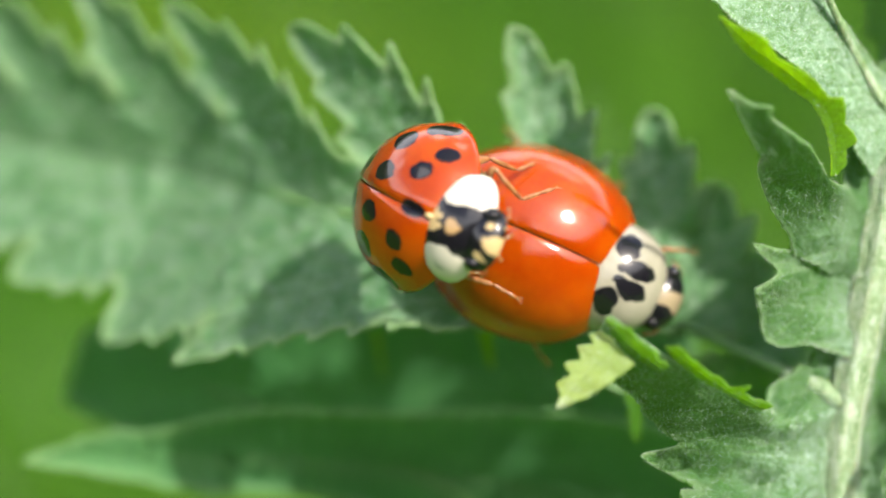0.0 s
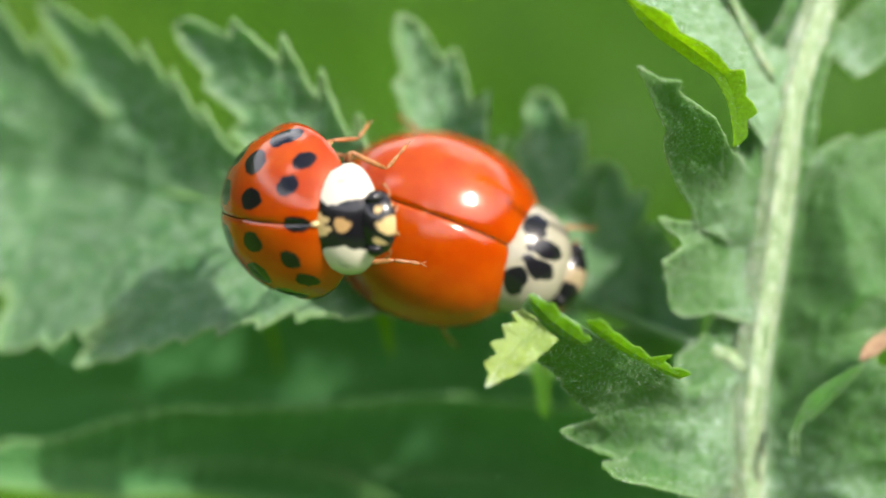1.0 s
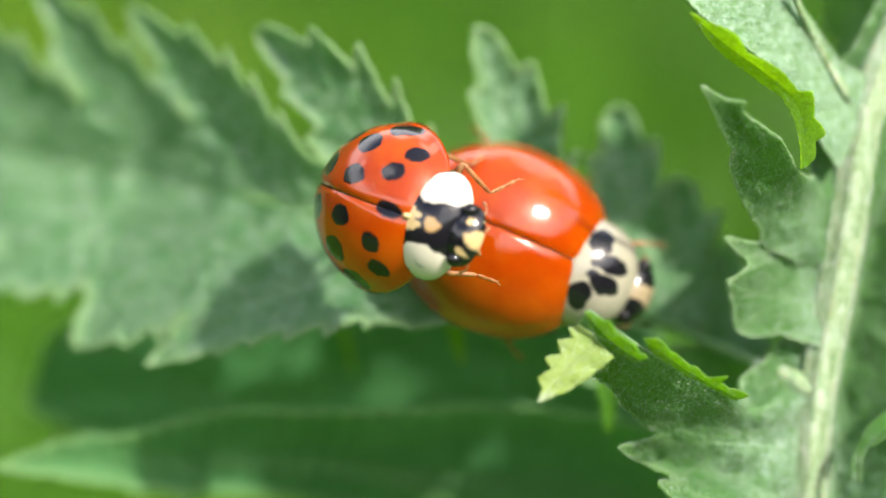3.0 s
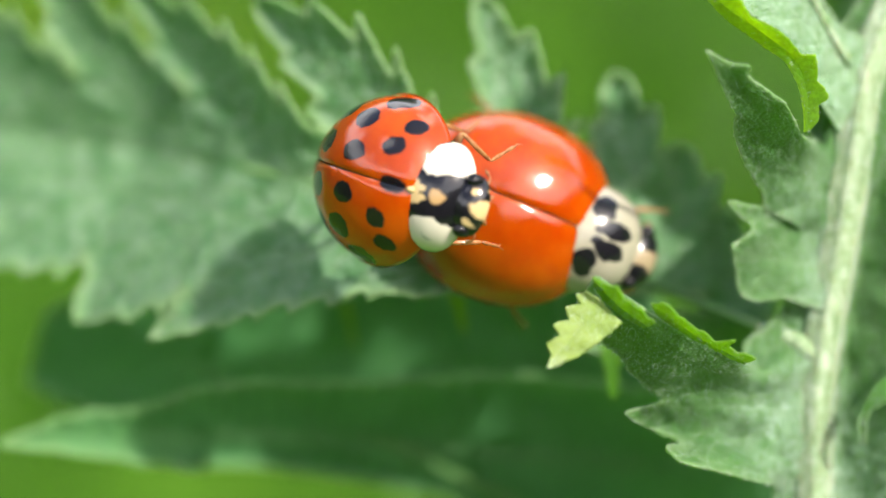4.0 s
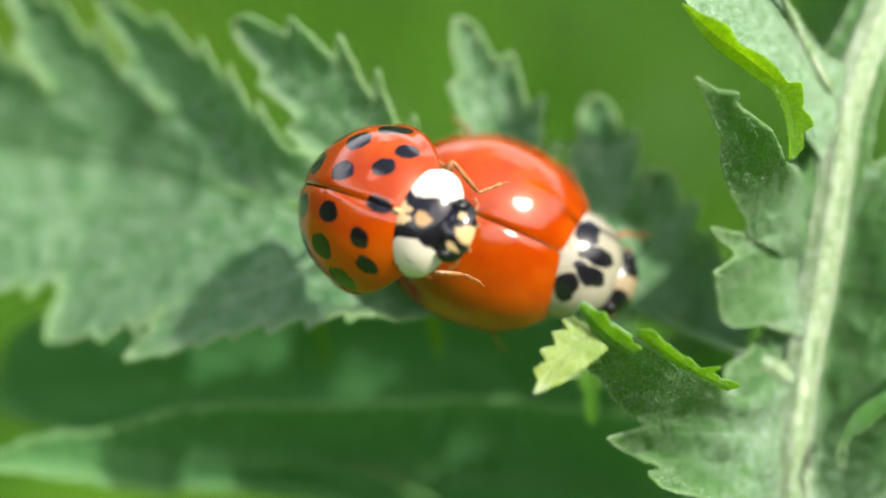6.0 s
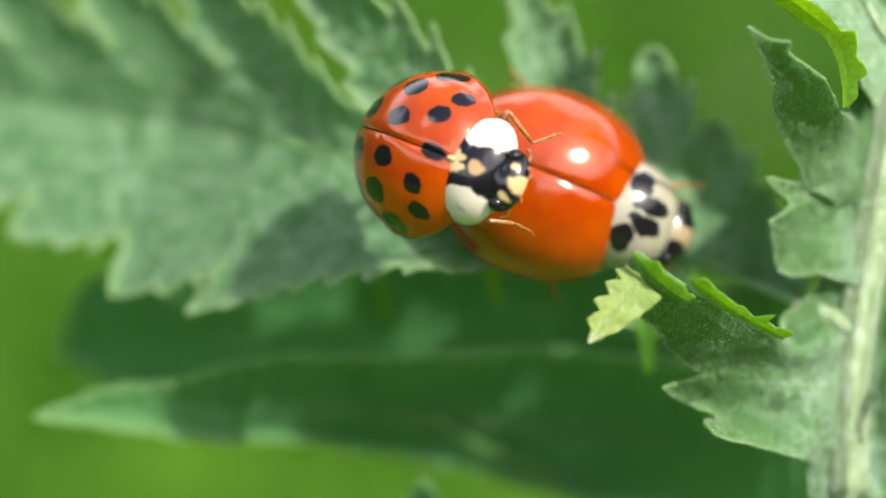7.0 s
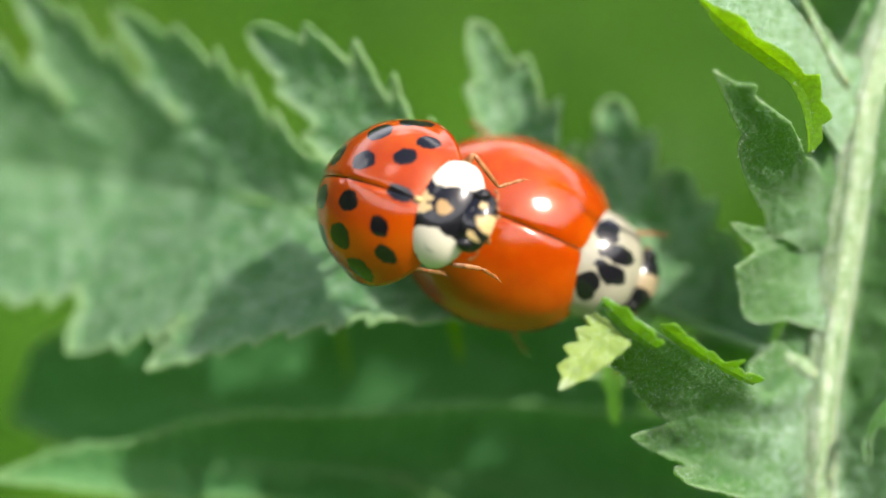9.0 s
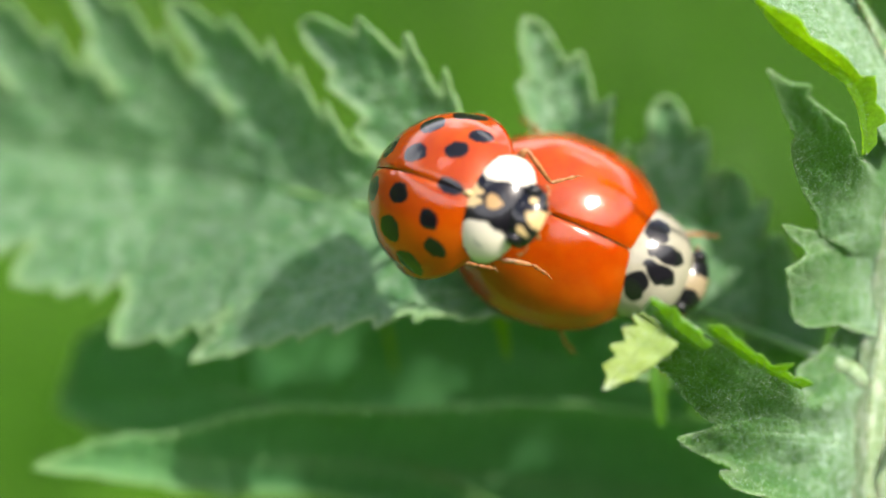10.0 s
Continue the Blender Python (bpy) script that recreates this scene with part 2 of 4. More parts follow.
def blade_material(name, dark, light, wool, woolly=0.6, through=0.3, glow=(0.35, 0.55, 0.03), vein_colour=(0.22, 0.34, 0.15), lit_edge=0.35, fine=1.0, even=False):
    """A quilted blade: cells, veins, down that thickens towards the stalk, a pale margin of down and painted-in
    sunlight.
    """
    n = Nodes(name)
    mm = n.vector("SCALE", n.coords(), scale=1000.0)

    def layer(key):
        node = n.tree.nodes.new("ShaderNodeAttribute")
        node.attribute_name = key
        return node.outputs["Fac"]

    edge, vein, along = layer("edge"), layer("vein"), layer("along")
    broad = n.noise(mm, 0.6, 3.0)
    cells = n.add("TexVoronoi", Vector=mm, Scale=6.0 * fine)
    cells = cells.outputs["Distance"]
    grain = n.noise(mm, 8.0 * fine, 4.0, 0.65)
    line = n.math("SUBTRACT", 1.0, n.ramp(vein, 0.0, 0.09 / fine))
    colour = n.mix(n.ramp(broad, 0.3, 0.7), dark, light)
    colour = n.mix(n.math("MULTIPLY", n.ramp(grain, 0.35, 0.75), 0.5), colour, tuple(c * 1.6 for c in light))
    colour = n.mix(n.math("MULTIPLY", n.ramp(cells, 0.25, 0.6), 0.35), colour, tuple(c * 0.6 for c in dark))
    colour = n.mix(n.math("MULTIPLY", line, 0.35), colour, vein_colour)
    patch = n.ramp(n.noise(mm, 2.4 * fine, 5.0, 0.75), 0.30, 0.74)
    streak = n.ramp(n.noise(n.vector("MULTIPLY", mm, (2.6, 5.0, 4.0)), 1.1 * fine, 4.0, 0.75), 0.42, 0.60)
    speck = n.ramp(n.noise(n.vector("MULTIPLY", mm, (1.0, 1.5, 1.2)), 13.0 * fine, 2.0, 0.7), 0.56, 0.64)
    inward = 0.9 if even else n.math("SUBTRACT", 1.25, n.math("MULTIPLY", n.ramp(along, 0.0, 0.48), 1.15))
    down = n.math("MULTIPLY", n.math("MULTIPLY", patch, inward), n.math("ADD", 0.45, n.math("MULTIPLY", streak, 0.55)))
    down = n.math("ADD", down, n.math("MULTIPLY", speck, n.math("MULTIPLY", n.math("ADD", 0.14, n.math("MULTIPLY", patch, inward)), 0.75)))
    colour = n.mix(n.math("MINIMUM", n.math("MULTIPLY", down, woolly), 0.92), colour, wool)
    # sunlight caught at the rolled, see-through edge, mixed into the colour
    rim = n.math("SUBTRACT", 1.0, n.ramp(edge, 0.0, 0.16 / fine))
    colour = n.mix(n.math("MULTIPLY", rim, lit_edge), colour, tuple(0.6 * c + 0.4 * w for c, w in zip((0.38, 0.56, 0.14), wool)))
    n.put(n.bsdf.inputs["Base Color"], colour)
    n.put(n.bsdf.inputs["Roughness"], n.math("ADD", 0.36, n.math("MULTIPLY", grain, 0.3)))
    n.put(n.bsdf.inputs["Specular IOR Level"], 0.38)
    n.put(n.bsdf.inputs["Sheen Weight"], 0.16 * woolly)
    n.put(n.bsdf.inputs["Sheen Roughness"], 0.45)
    n.put(n.bsdf.inputs["Sheen Tint"], (0.82, 0.95, 0.86, 1))
    height = n.math("ADD", n.math("MULTIPLY", grain, 0.7), n.math("ADD", n.math("MULTIPLY", speck, 0.25), n.math("MULTIPLY", cells, -0.8)))
    normal = n.bump(n.math("SUBTRACT", height, n.math("MULTIPLY", line, 0.4)), 0.7, 0.0001 / fine)
    shine = n.add("BsdfTranslucent", Color=n.mix(n.ramp(grain, 0.3, 0.7), glow, tuple(c * 0.75 for c in glow)), Normal=normal)
    blend = n.add("MixShader", Fac=through)
    n.put(blend.inputs[1], n.bsdf.outputs[0])
    n.put(blend.inputs[2], shine.outputs[0])
    n.put(n.out.inputs[0], blend.outputs[0])
    return n.mat


BLADE_FRONT = blade_material("downy leaf blade", (0.022, 0.098, 0.012), (0.052, 0.175, 0.030), (0.56, 0.73, 0.60), 0.85, 0.42, (0.42, 0.78, 0.07), lit_edge=0.32, fine=1.3)
# lighter copy for the upper lobe: thick down, and full sun put into the colour
BLADE_SUNLIT_DOWN = blade_material("pale sunlit downy leaf blade", (0.05, 0.15, 0.035), (0.11, 0.25, 0.08), (0.54, 0.74, 0.60), 0.74, 0.34, (0.42, 0.78, 0.10), lit_edge=0.25, fine=1.2, even=True)
BLADE_BACK = blade_material("broad leaf blade", (0.034, 0.145, 0.038), (0.078, 0.240, 0.080), (0.52, 0.66, 0.50), 0.68, 0.42, (0.36, 0.70, 0.06), (0.16, 0.32, 0.08), 0.50, 0.7, True)
BLADE_LOW = blade_material("shaded leaf blade", (0.060, 0.210, 0.070), (0.120, 0.320, 0.125), (0.40, 0.60, 0.42), 0.30, 0.45, (0.34, 0.70, 0.18), (0.16, 0.32, 0.08), 0.55, 0.7)


def stalk_material():
    n = Nodes("pale hairy stalk")
    mm = n.vector("SCALE", n.coords(), scale=1000.0)
    grain = n.noise(n.vector("MULTIPLY", mm, (2.2, 0.5, 2.2)), 3.0, 4.0)
    hair = n.ramp(n.noise(n.vector("MULTIPLY", mm, (6.0, 3.0, 6.0)), 2.0, 5.0, 0.75), 0.5, 0.68)
    colour = n.mix(n.ramp(grain, 0.35, 0.65), (0.14, 0.24, 0.09), (0.26, 0.36, 0.19))
    colour = n.mix(n.math("MULTIPLY", n.ramp(n.noise(n.vector("MULTIPLY", mm, (1.6, 0.8, 1.0)), 1.5, 4.0, 0.75), 0.48, 0.66), 0.55), colour, (0.58, 0.66, 0.52))
    colour = n.mix(n.math("MULTIPLY", hair, 0.35), colour, (0.60, 0.67, 0.54))
    n.put(n.bsdf.inputs["Base Color"], colour)
    n.put(n.bsdf.inputs["Roughness"], 0.5)
    n.put(n.bsdf.inputs["Subsurface Weight"], 0.15)
    n.put(n.bsdf.inputs["Subsurface Scale"], 0.0005)
    n.bump(n.math("ADD", grain, n.math("MULTIPLY", hair, 0.4)), 0.6, 0.0001)
    return n.mat


STALK = stalk_material()



def spots_mask(n, mm, spots, soft=0.035, deep=0.6, ragged=0.2):
    """1 inside any of the spots (x, y, z, radius, stretch along x), mirrored in y."""
    torn = n.vector("SCALE", n.vector("SUBTRACT", n.add("TexNoise", Vector=mm, Scale=2.6, Detail=2.0).outputs["Color"], (0.5, 0.5, 0.5)), scale=ragged)
    moved = n.vector("ADD", mm, torn)
    parts = n.tree.nodes.new("ShaderNodeSeparateXYZ")
    n.put(parts.inputs[0], moved)
    both = n.tree.nodes.new("ShaderNodeCombineXYZ")
    n.put(both.inputs[0], parts.outputs[0])
    n.put(both.inputs[1], n.math("ABSOLUTE", parts.outputs[1]))
    n.put(both.inputs[2], parts.outputs[2])
    mask = None
    for x, y, z, radius, stretch, wide in spots:
        off = n.vector("MULTIPLY", n.vector("SUBTRACT", both.outputs[0], (x, y, z)), (1 / stretch, 1 / wide, deep))
        inside = n.math("SUBTRACT", 1.0, n.ramp(n.vector("LENGTH", off), radius - soft, radius + soft))
        mask = inside if mask is None else n.math("MAXIMUM", mask, inside)
    return mask


def shell_finish(n, mm, rough=0.05, coat=0.55):
    """The polish of a wing case: fine pits, a thin clear coat, a little scattered light."""
    pits = n.noise(mm, 16.0, 2.0)
    smear = n.noise(mm, 1.3, 3.0)
    n.put(n.bsdf.inputs["Roughness"], n.math("ADD", rough, n.math("MULTIPLY", smear, 0.06)))
    n.put(n.bsdf.inputs["Specular IOR Level"], 0.42)
    n.put(n.bsdf.inputs["Coat Weight"], coat)
    n.put(n.bsdf.inputs["Coat Roughness"], n.math("ADD", 0.02, n.math("MULTIPLY", smear, 0.05)))
    n.bump(n.math("ADD", pits, n.math("MULTIPLY", n.noise(mm, 2.2, 3.0), 2.2)), 0.16, 0.00003)


def wing_material(name, spots):
    n = Nodes(name)
    mm = n.vector("SCALE", n.coords(), scale=1000.0)
    tone = n.noise(mm, 0.8, 3.0)
    fine = n.noise(mm, 9.0, 3.0)
    colour = n.mix(n.ramp(tone, 0.3, 0.7), (0.34, 0.038, 0.0003), (0.41, 0.062, 0.0006))
    colour = n.mix(n.math("MULTIPLY", n.ramp(fine, 0.45, 0.8), 0.2), colour, (0.44, 0.064, 0.0012))
    if spots:
        colour = n.mix(spots_mask(n, mm, spots), colour, (0.007, 0.006, 0.008))
    n.put(n.bsdf.inputs["Base Color"], colour)
    n.put(n.bsdf.inputs["Subsurface Weight"], 0.25 if spots else 0.45)
    n.put(n.bsdf.inputs["Subsurface Scale"], 0.0004 if spots else 0.0012)
    n.put(n.bsdf.inputs["Subsurface Radius"], (1.0, 0.22, 0.05))
    shell_finish(n, mm)
    return n.mat


def shield_material(name, ground, marks):
    """The neck shield: a ground colour and layers of (spots, colour) over it."""
    n = Nodes(name)
    mm = n.vector("SCALE", n.coords(), scale=1000.0)
    colour = n.mix(n.ramp(n.noise(mm, 1.5), 0.3, 0.7), ground, tuple(c * 0.82 for c in ground))
    for spots, paint in marks:
        colour = n.mix(spots_mask(n, mm, spots, 0.03, 0.0, 0.30), colour, paint)
    n.put(n.bsdf.inputs["Base Color"], colour)
    shell_finish(n, mm, 0.16, 0.5)
    return n.mat


def plain_material(name, a, b, rough=0.3, scale=3.0, through=0.0):
    n = Nodes(name)
    mm = n.vector("SCALE", n.coords(), scale=1000.0)
    tone = n.noise(mm, scale, 4.0)
    n.put(n.bsdf.inputs["Base Color"], n.mix(n.ramp(tone, 0.3, 0.7), a, b))
    n.put(n.bsdf.inputs["Roughness"], rough)
    if through:
        n.put(n.bsdf.inputs["Subsurface Weight"], through)
        n.put(n.bsdf.inputs["Subsurface Scale"], 0.0003)
    n.bump(tone, 0.2, 0.00003)
    return n.mat


BLACK = (0.008, 0.007, 0.010)
CREAM = (0.58, 0.42, 0.20)
WHITE = (0.66, 0.60, 0.49)
WING_SPOTTED = wing_material("red wing case with black spots", (
    (1.40, 0.98, 1.32, 0.27, 1.0, 1.0), (1.48, 1.60, 0.84, 0.26, 1.0, 1.0), (0.40, 0.58, 1.77, 0.33, 1.1, 0.9),
    (0.11, 1.49, 1.46, 0.34, 1.2, 0.95), (0.45, 2.16, 0.71, 0.34, 1.2, 1.0), (1.72, 0.0, 1.30, 0.28, 1.2, 0.8),
    (-0.95, 0.60, 1.60, 0.34, 1.1, 1.0), (-1.00, 1.55, 1.12, 0.34, 1.1, 1.0), (-1.75, 0.95, 0.95, 0.28, 1.0, 1.0)))
WING_PLAIN = wing_material("orange wing case without spots", ())
SHIELD_DARK = shield_material("black and white neck shield", BLACK, (
    (((2.55, 1.08, 0, 0.54, 1.15, 1.0),), WHITE),
    (((2.18, 0.0, 0, 0.16, 0.9, 1.9), (2.34, 0.16, 0, 0.11, 1.2, 1.0)), CREAM),
    (((2.72, 0.0, 0, 0.12, 1.2, 1.6),), (0.42, 0.26, 0.11)),
    (((2.50, 1.12, 0, 0.09, 1.2, 1.0),), (0.45, 0.42, 0.34))))
SHIELD_PALE = shield_material("cream neck shield with black marks", (0.36, 0.335, 0.25), (
    (((2.84, 0.82, 0, 0.38, 0.9, 1.0), (3.36, 0.30, 0, 0.31, 1.4, 0.9), (3.0, 0.16, 0, 0.13, 1.6, 1.0)), BLACK),))
VEIN = plain_material("leaf vein", (0.08, 0.19, 0.045), (0.13, 0.26, 0.07), 0.55)
DRY = plain_material("dry brown leaf", (0.22, 0.13, 0.07), (0.36, 0.24, 0.14), 0.7)
HAIR = plain_material("pale leaf hairs", (0.62, 0.74, 0.52), (0.82, 0.88, 0.76), 0.3)
DARK_BODY = plain_material("dark brown underside", (0.035, 0.012, 0.006), (0.10, 0.035, 0.012), 0.35)
HEAD_DARK = shield_material("black head with cream brow", BLACK, ((((3.58, 0.0, 0, 0.15, 1.0, 1.6), (3.40, 0.42, 0, 0.07, 1.0, 1.3)), CREAM),))
HEAD_PALE = shield_material("cream head with black sides", (0.32, 0.25, 0.15), ((((4.1, 0.75, 0, 0.56, 1.4, 1.0),), BLACK),))
SCUTE = plain_material("pale small triangle", (0.45, 0.33, 0.15), (0.55, 0.42, 0.2), 0.35)
EYE = plain_material("black eye", (0.004, 0.004, 0.005), (0.012, 0.011, 0.012), 0.08)
LEG = plain_material("amber leg", (0.24, 0.09, 0.03), (0.40, 0.20, 0.08), 0.25, 4.0, 0.3)


def ground_material():
    n = Nodes("grassy ground")
    at = n.coords()
    broad, mid = n.noise(at, 5.0, 2.0), n.noise(at, 22.0, 3.0)
    colour = n.mix(n.ramp(broad, 0.35, 0.65), (0.030, 0.110, 0.004), (0.058, 0.150, 0.008))
    colour = n.mix(n.math("MULTIPLY", n.ramp(mid, 0.4, 0.8), 0.5), colour, (0.075, 0.15, 0.015))
    # paler, yellower green around one place to the left
    uneven = n.math("SUBTRACT", 1.0, n.ramp(n.vector("DISTANCE", at, (-0.34, 1.45, 0.0)), 0.05, 0.32))
    colour = n.mix(n.math("MULTIPLY", uneven, 0.8), colour, (0.13, 0.22, 0.012))
    n.put(n.bsdf.inputs["Base Color"], colour)
    n.put(n.bsdf.inputs["Roughness"], 0.8)
    n.put(n.bsdf.inputs["Specular IOR Level"], 0.1)
    n.bump(mid, 0.6, 0.02)
    return n.mat


def hedge_material():
    n = Nodes("unseen hedge leaves")
    at = n.coords()
    clumps, leaves = n.noise(at, 3.0, 3.0), n.noise(at, 30.0, 4.0)
    colour = n.mix(n.ramp(leaves, 0.35, 0.7), (0.012, 0.035, 0.008), (0.05, 0.11, 0.02))
    n.put(n.bsdf.inputs["Base Color"], n.mix(n.ramp(clumps, 0.3, 0.7), colour, (0.03, 0.075, 0.015)))
    n.put(n.bsdf.inputs["Roughness"], 0.7)
    n.bump(leaves, 1.0, 0.08)
    return n.mat


GROUND = ground_material()
HEDGE = hedge_material()
GRASS = plain_material("grass blades", (0.03, 0.11, 0.005), (0.06, 0.16, 0.01), 0.45, 0.02)


# ---- mesh helpers ----
def mesh_of(name, verts, faces, material, uvs=None, smooth=True):
    """A mesh from millimetres."""
    data = bpy.data.meshes.new(name)
    data.from_pydata([(x * MM, y * MM, z * MM) for x, y, z in verts], [], faces)
    if uvs is not None:
        layer = data.uv_layers.new(name="UVMap")
        for loop in data.loops:
            layer.data[loop.index].uv = uvs[loop.vertex_index]
    if smooth:
        data.polygons.foreach_set("use_smooth", [True] * len(data.polygons))
    data.materials.append(material)
    data.update()
    return data


def part(name, data, parent, label=""):
    ob = new(name, data)
    ob.parent = parent
    return tagged(ob, label) if label else ob


def grid_faces(rows, columns, closed=False):
    out = []
    for i in range(rows - 1):
        for j in range(columns if closed else columns - 1):
            k = (j + 1) % columns
            out.append((i * columns + j, i * columns + k, (i + 1) * columns + k, (i + 1) * columns + j))
    return out


def curve_at(points, s):
    """A smooth line through the points; s from 0 to 1."""
    pts = [Vector(p) for p in points]
    f = min(max(s, 0.0), 1.0) * (len(pts) - 1)
    i = min(int(f), len(pts) - 2)
    f -= i
    p1, p2 = pts[i], pts[i + 1]
    p0 = pts[i - 1] if i else p1 * 2 - p2
    p3 = pts[i + 2] if i + 2 < len(pts) else p2 * 2 - p1
    return 0.5 * (2 * p1 + (p2 - p0) * f + (2 * p0 - 5 * p1 + 4 * p2 - p3) * f * f + (3 * p1 - p0 - 3 * p2 + p3) * f ** 3)


def tube(name, points, radii, material, parent, label="", steps=24, sides=12, groove=0.0, rough=0.0, ridges=0.0):
    """A stalk or limb along the points, with rounded ends."""
    rng = random.Random(name + str(points[0]))
    verts = []
    for i in range(steps + 1):
        s = i / steps
        p, q = curve_at(points, max(0, s - 0.01)), curve_at(points, min(1, s + 0.01))
        way = (q - p).normalized()
        side = way.cross(Vector((0.13, 0.21, 0.97))).normalized()
        up = side.cross(way)
        f = s * (len(radii) - 1)
        k = min(int(f), len(radii) - 2)
        r = radii[k] * (1 - f + k) + radii[k + 1] * (f - k)
        if i in (0, steps):
            r *= 0.35
        at = curve_at(points, s)
        for j in range(sides):
            a = 2 * math.pi * j / sides
            rr = r * (1 + rough * rng.uniform(-1, 1)) * (1 + groove * math.cos(3 * a) + ridges * math.cos(7 * a))
            verts.append(at + side * (rr * math.cos(a)) + up * (rr * math.sin(a)))
    faces = grid_faces(steps + 1, sides, True)
    faces.append(tuple(range(sides))[::-1])
    faces.append(tuple(steps * sides + j for j in range(sides)))
    return part(name, mesh_of(name, verts, faces, material), parent, label)


FUZZ = {}
ACROSS = 9


def grow_fuzz(parent, data, count, rng):
    """Short pale hairs on a blade, most of them at its margin."""
    verts, faces = FUZZ.setdefault(parent.name, ([], []))
    polys = data.polygons
    for _ in range(count):
        face = polys[rng.randrange(len(polys))]
        at, up = face.center / MM, face.normal.copy()
        corner = [data.vertices[k].co / MM for k in face.vertices]
        at = at.lerp(corner[rng.randrange(len(corner))], rng.random())
        if up.z < 0:
            up = -up
        lean = Vector((rng.uniform(-1, 1), rng.uniform(-1, 1), rng.uniform(-0.4, 0.6)))
        way = (up + lean * 0.8).normalized()
        side = way.cross(Vector((rng.uniform(-1, 1), rng.uniform(-1, 1), 0.3))).normalized() * 0.009
        long = rng.uniform(0.05, 0.12)
        k = len(verts)
        verts += [at - side, at + side, at + way.cross(side) , at + way * long + lean * 0.03]
        faces += [(k, k + 1, k + 3), (k + 1, k + 2, k + 3), (k + 2, k, k + 3)]


def finish_fuzz(parent):
    verts, faces = FUZZ[parent.name]
    tagged(part("fuzz", mesh_of("fuzz", verts, faces, HAIR), parent, "short pale leaf hairs"), kind="stuff")


def margin_at(margin, s):
    """The half width between the two nearest teeth or notches."""
    for (a, w), (b, v) in zip(margin, margin[1:]):
        if s <= b:
            f = (s - a) / max(b - a, 1e-4)
            uneven = noise.noise((s * 37, w * 3, v)) * 0.05 + noise.noise((s * 110, v, w)) * 0.03
            return max(0.01, w + (v - w) * f + (0.10 * (b - a) * (1 if v < w else 0.4) * 4 + uneven) * f * (1 - f) * 2)
    return margin[-1][1]


def lobe_sheet(axis, left, right, teeth=5, depth=0.22, face=(0, 0, 1), curl=(0.2, 0.2), base=0.45, blunt=0.6, ripple=0.06, steps=7, face_end=None):
    """The surface of one toothed lobe along an axis, row by row from base to tip. left, right:
    half widths, or several of them from base to tip, or the teeth and notches of the margin
    as (along, width); curl: how far each side bends up, in radians."""
    phase = random.Random(str(axis)).random() * 6
    rows = teeth * (9 if depth == 0 else steps)
    sheet = []
    for i in range(rows + 1):
        s = i / rows
        p = curve_at(axis, s)
        way = (curve_at(axis, min(1, s + 0.02)) - curve_at(axis, max(0, s - 0.02))).normalized()
        side = Vector(face).lerp(Vector(face_end or face), s).cross(way).normalized()
        up = way.cross(side)
        k = (s * teeth) % 1.0
        wide = (base + (1 - base) * min(1.0, s / 0.4) ** 0.8) * max(0.0, 1 - s) ** blunt
        tooth = 1 - depth + depth * 1.5 * k ** 1.3
        second = 1 + 0.02 * math.sin(3 * 2 * math.pi * k)
        end = min(1.0, (1 - s) / 0.07) ** 0.5
        row = []
        for j in range(-ACROSS, ACROSS + 1):
            v = j / ACROSS
            w = left if v > 0 else right
            if isinstance(w, float):
                w = w * wide
            elif isinstance(w[0], tuple):
                w = margin_at(w, s)
            else:
                w = max(0.0, curve_at([(x, 0, 0) for x in w], s).x) * end
            bend = (curl[0] if v > 0 else curl[1]) * min(1.0, 2.5 * s)
            edge = abs(v) ** 3
            reach = w * abs(v) * (1 + (tooth * second - 1) * edge)
            a = bend * abs(v) ** 1.5
            out = reach * (math.sin(a) / a if abs(a) > 1e-3 else 1.0)
            rise = reach * ((1 - math.cos(a)) / a if abs(a) > 1e-3 else 0.0)
            lean = way * (0.30 * (k - 0.5) * w * edge * depth * 3)
            wave = ripple * w * math.sin(phase + 5 * s * math.pi + 2 * v) * abs(v)
            wave += 0.02 * w * math.cos(2 * math.pi * (s * teeth - abs(v) * 0.6)) * abs(v) * (1 - abs(v) * 0.4)
            keel = -0.05 * math.exp(-((v * w) / 0.12) ** 2)
            row.append(p + side * math.copysign(out, v) + up * (rise + wave + keel) + lean)
        sheet.append(row)
    return sheet


def lobe(parent, axis, left, right, material, *shape, thick=0.05, label="", name="lobe", fuzzy=0, **more):
    """One lobe as a part of its own."""
    sheet = lobe_sheet(axis, left, right, *shape, **more)
    verts = [p for row in sheet for p in row]
    uvs = [(i / (len(sheet) - 1), j / (2 * ACROSS)) for i in range(len(sheet)) for j in range(2 * ACROSS + 1)]
    data = mesh_of(name, verts, grid_faces(len(sheet), 2 * ACROSS + 1), material, uvs)
    ob = part(name, data, parent, label)
    if fuzzy:
        grow_fuzz(parent, data, fuzzy, random.Random(str(axis)))
    solid = ob.modifiers.new("thickness", "SOLIDIFY")
    solid.thickness, solid.offset = thick * MM, 0.0
    return ob


def inside_depth(ring, at):
    """How far points lie inside (+) or outside (-) a closed outline."""
    a, b = ring, np.roll(ring, -1, 0)
    ab = b - a
    near, odd = np.full(len(at), 1e9), np.zeros(len(at), bool)
    for p, q, d in zip(a, b, ab):
        f = np.clip(((at - p) @ d) / max(d @ d, 1e-9), 0, 1)
        near = np.minimum(near, ((at - p - f[:, None] * d) ** 2).sum(1))
        if p[1] != q[1]:
            odd ^= ((p[1] > at[:, 1]) != (q[1] > at[:, 1])) & (at[:, 0] < d[0] * (at[:, 1] - p[1]) / d[1] + p[0])
    return np.sqrt(near) * np.where(odd, 1, -1)


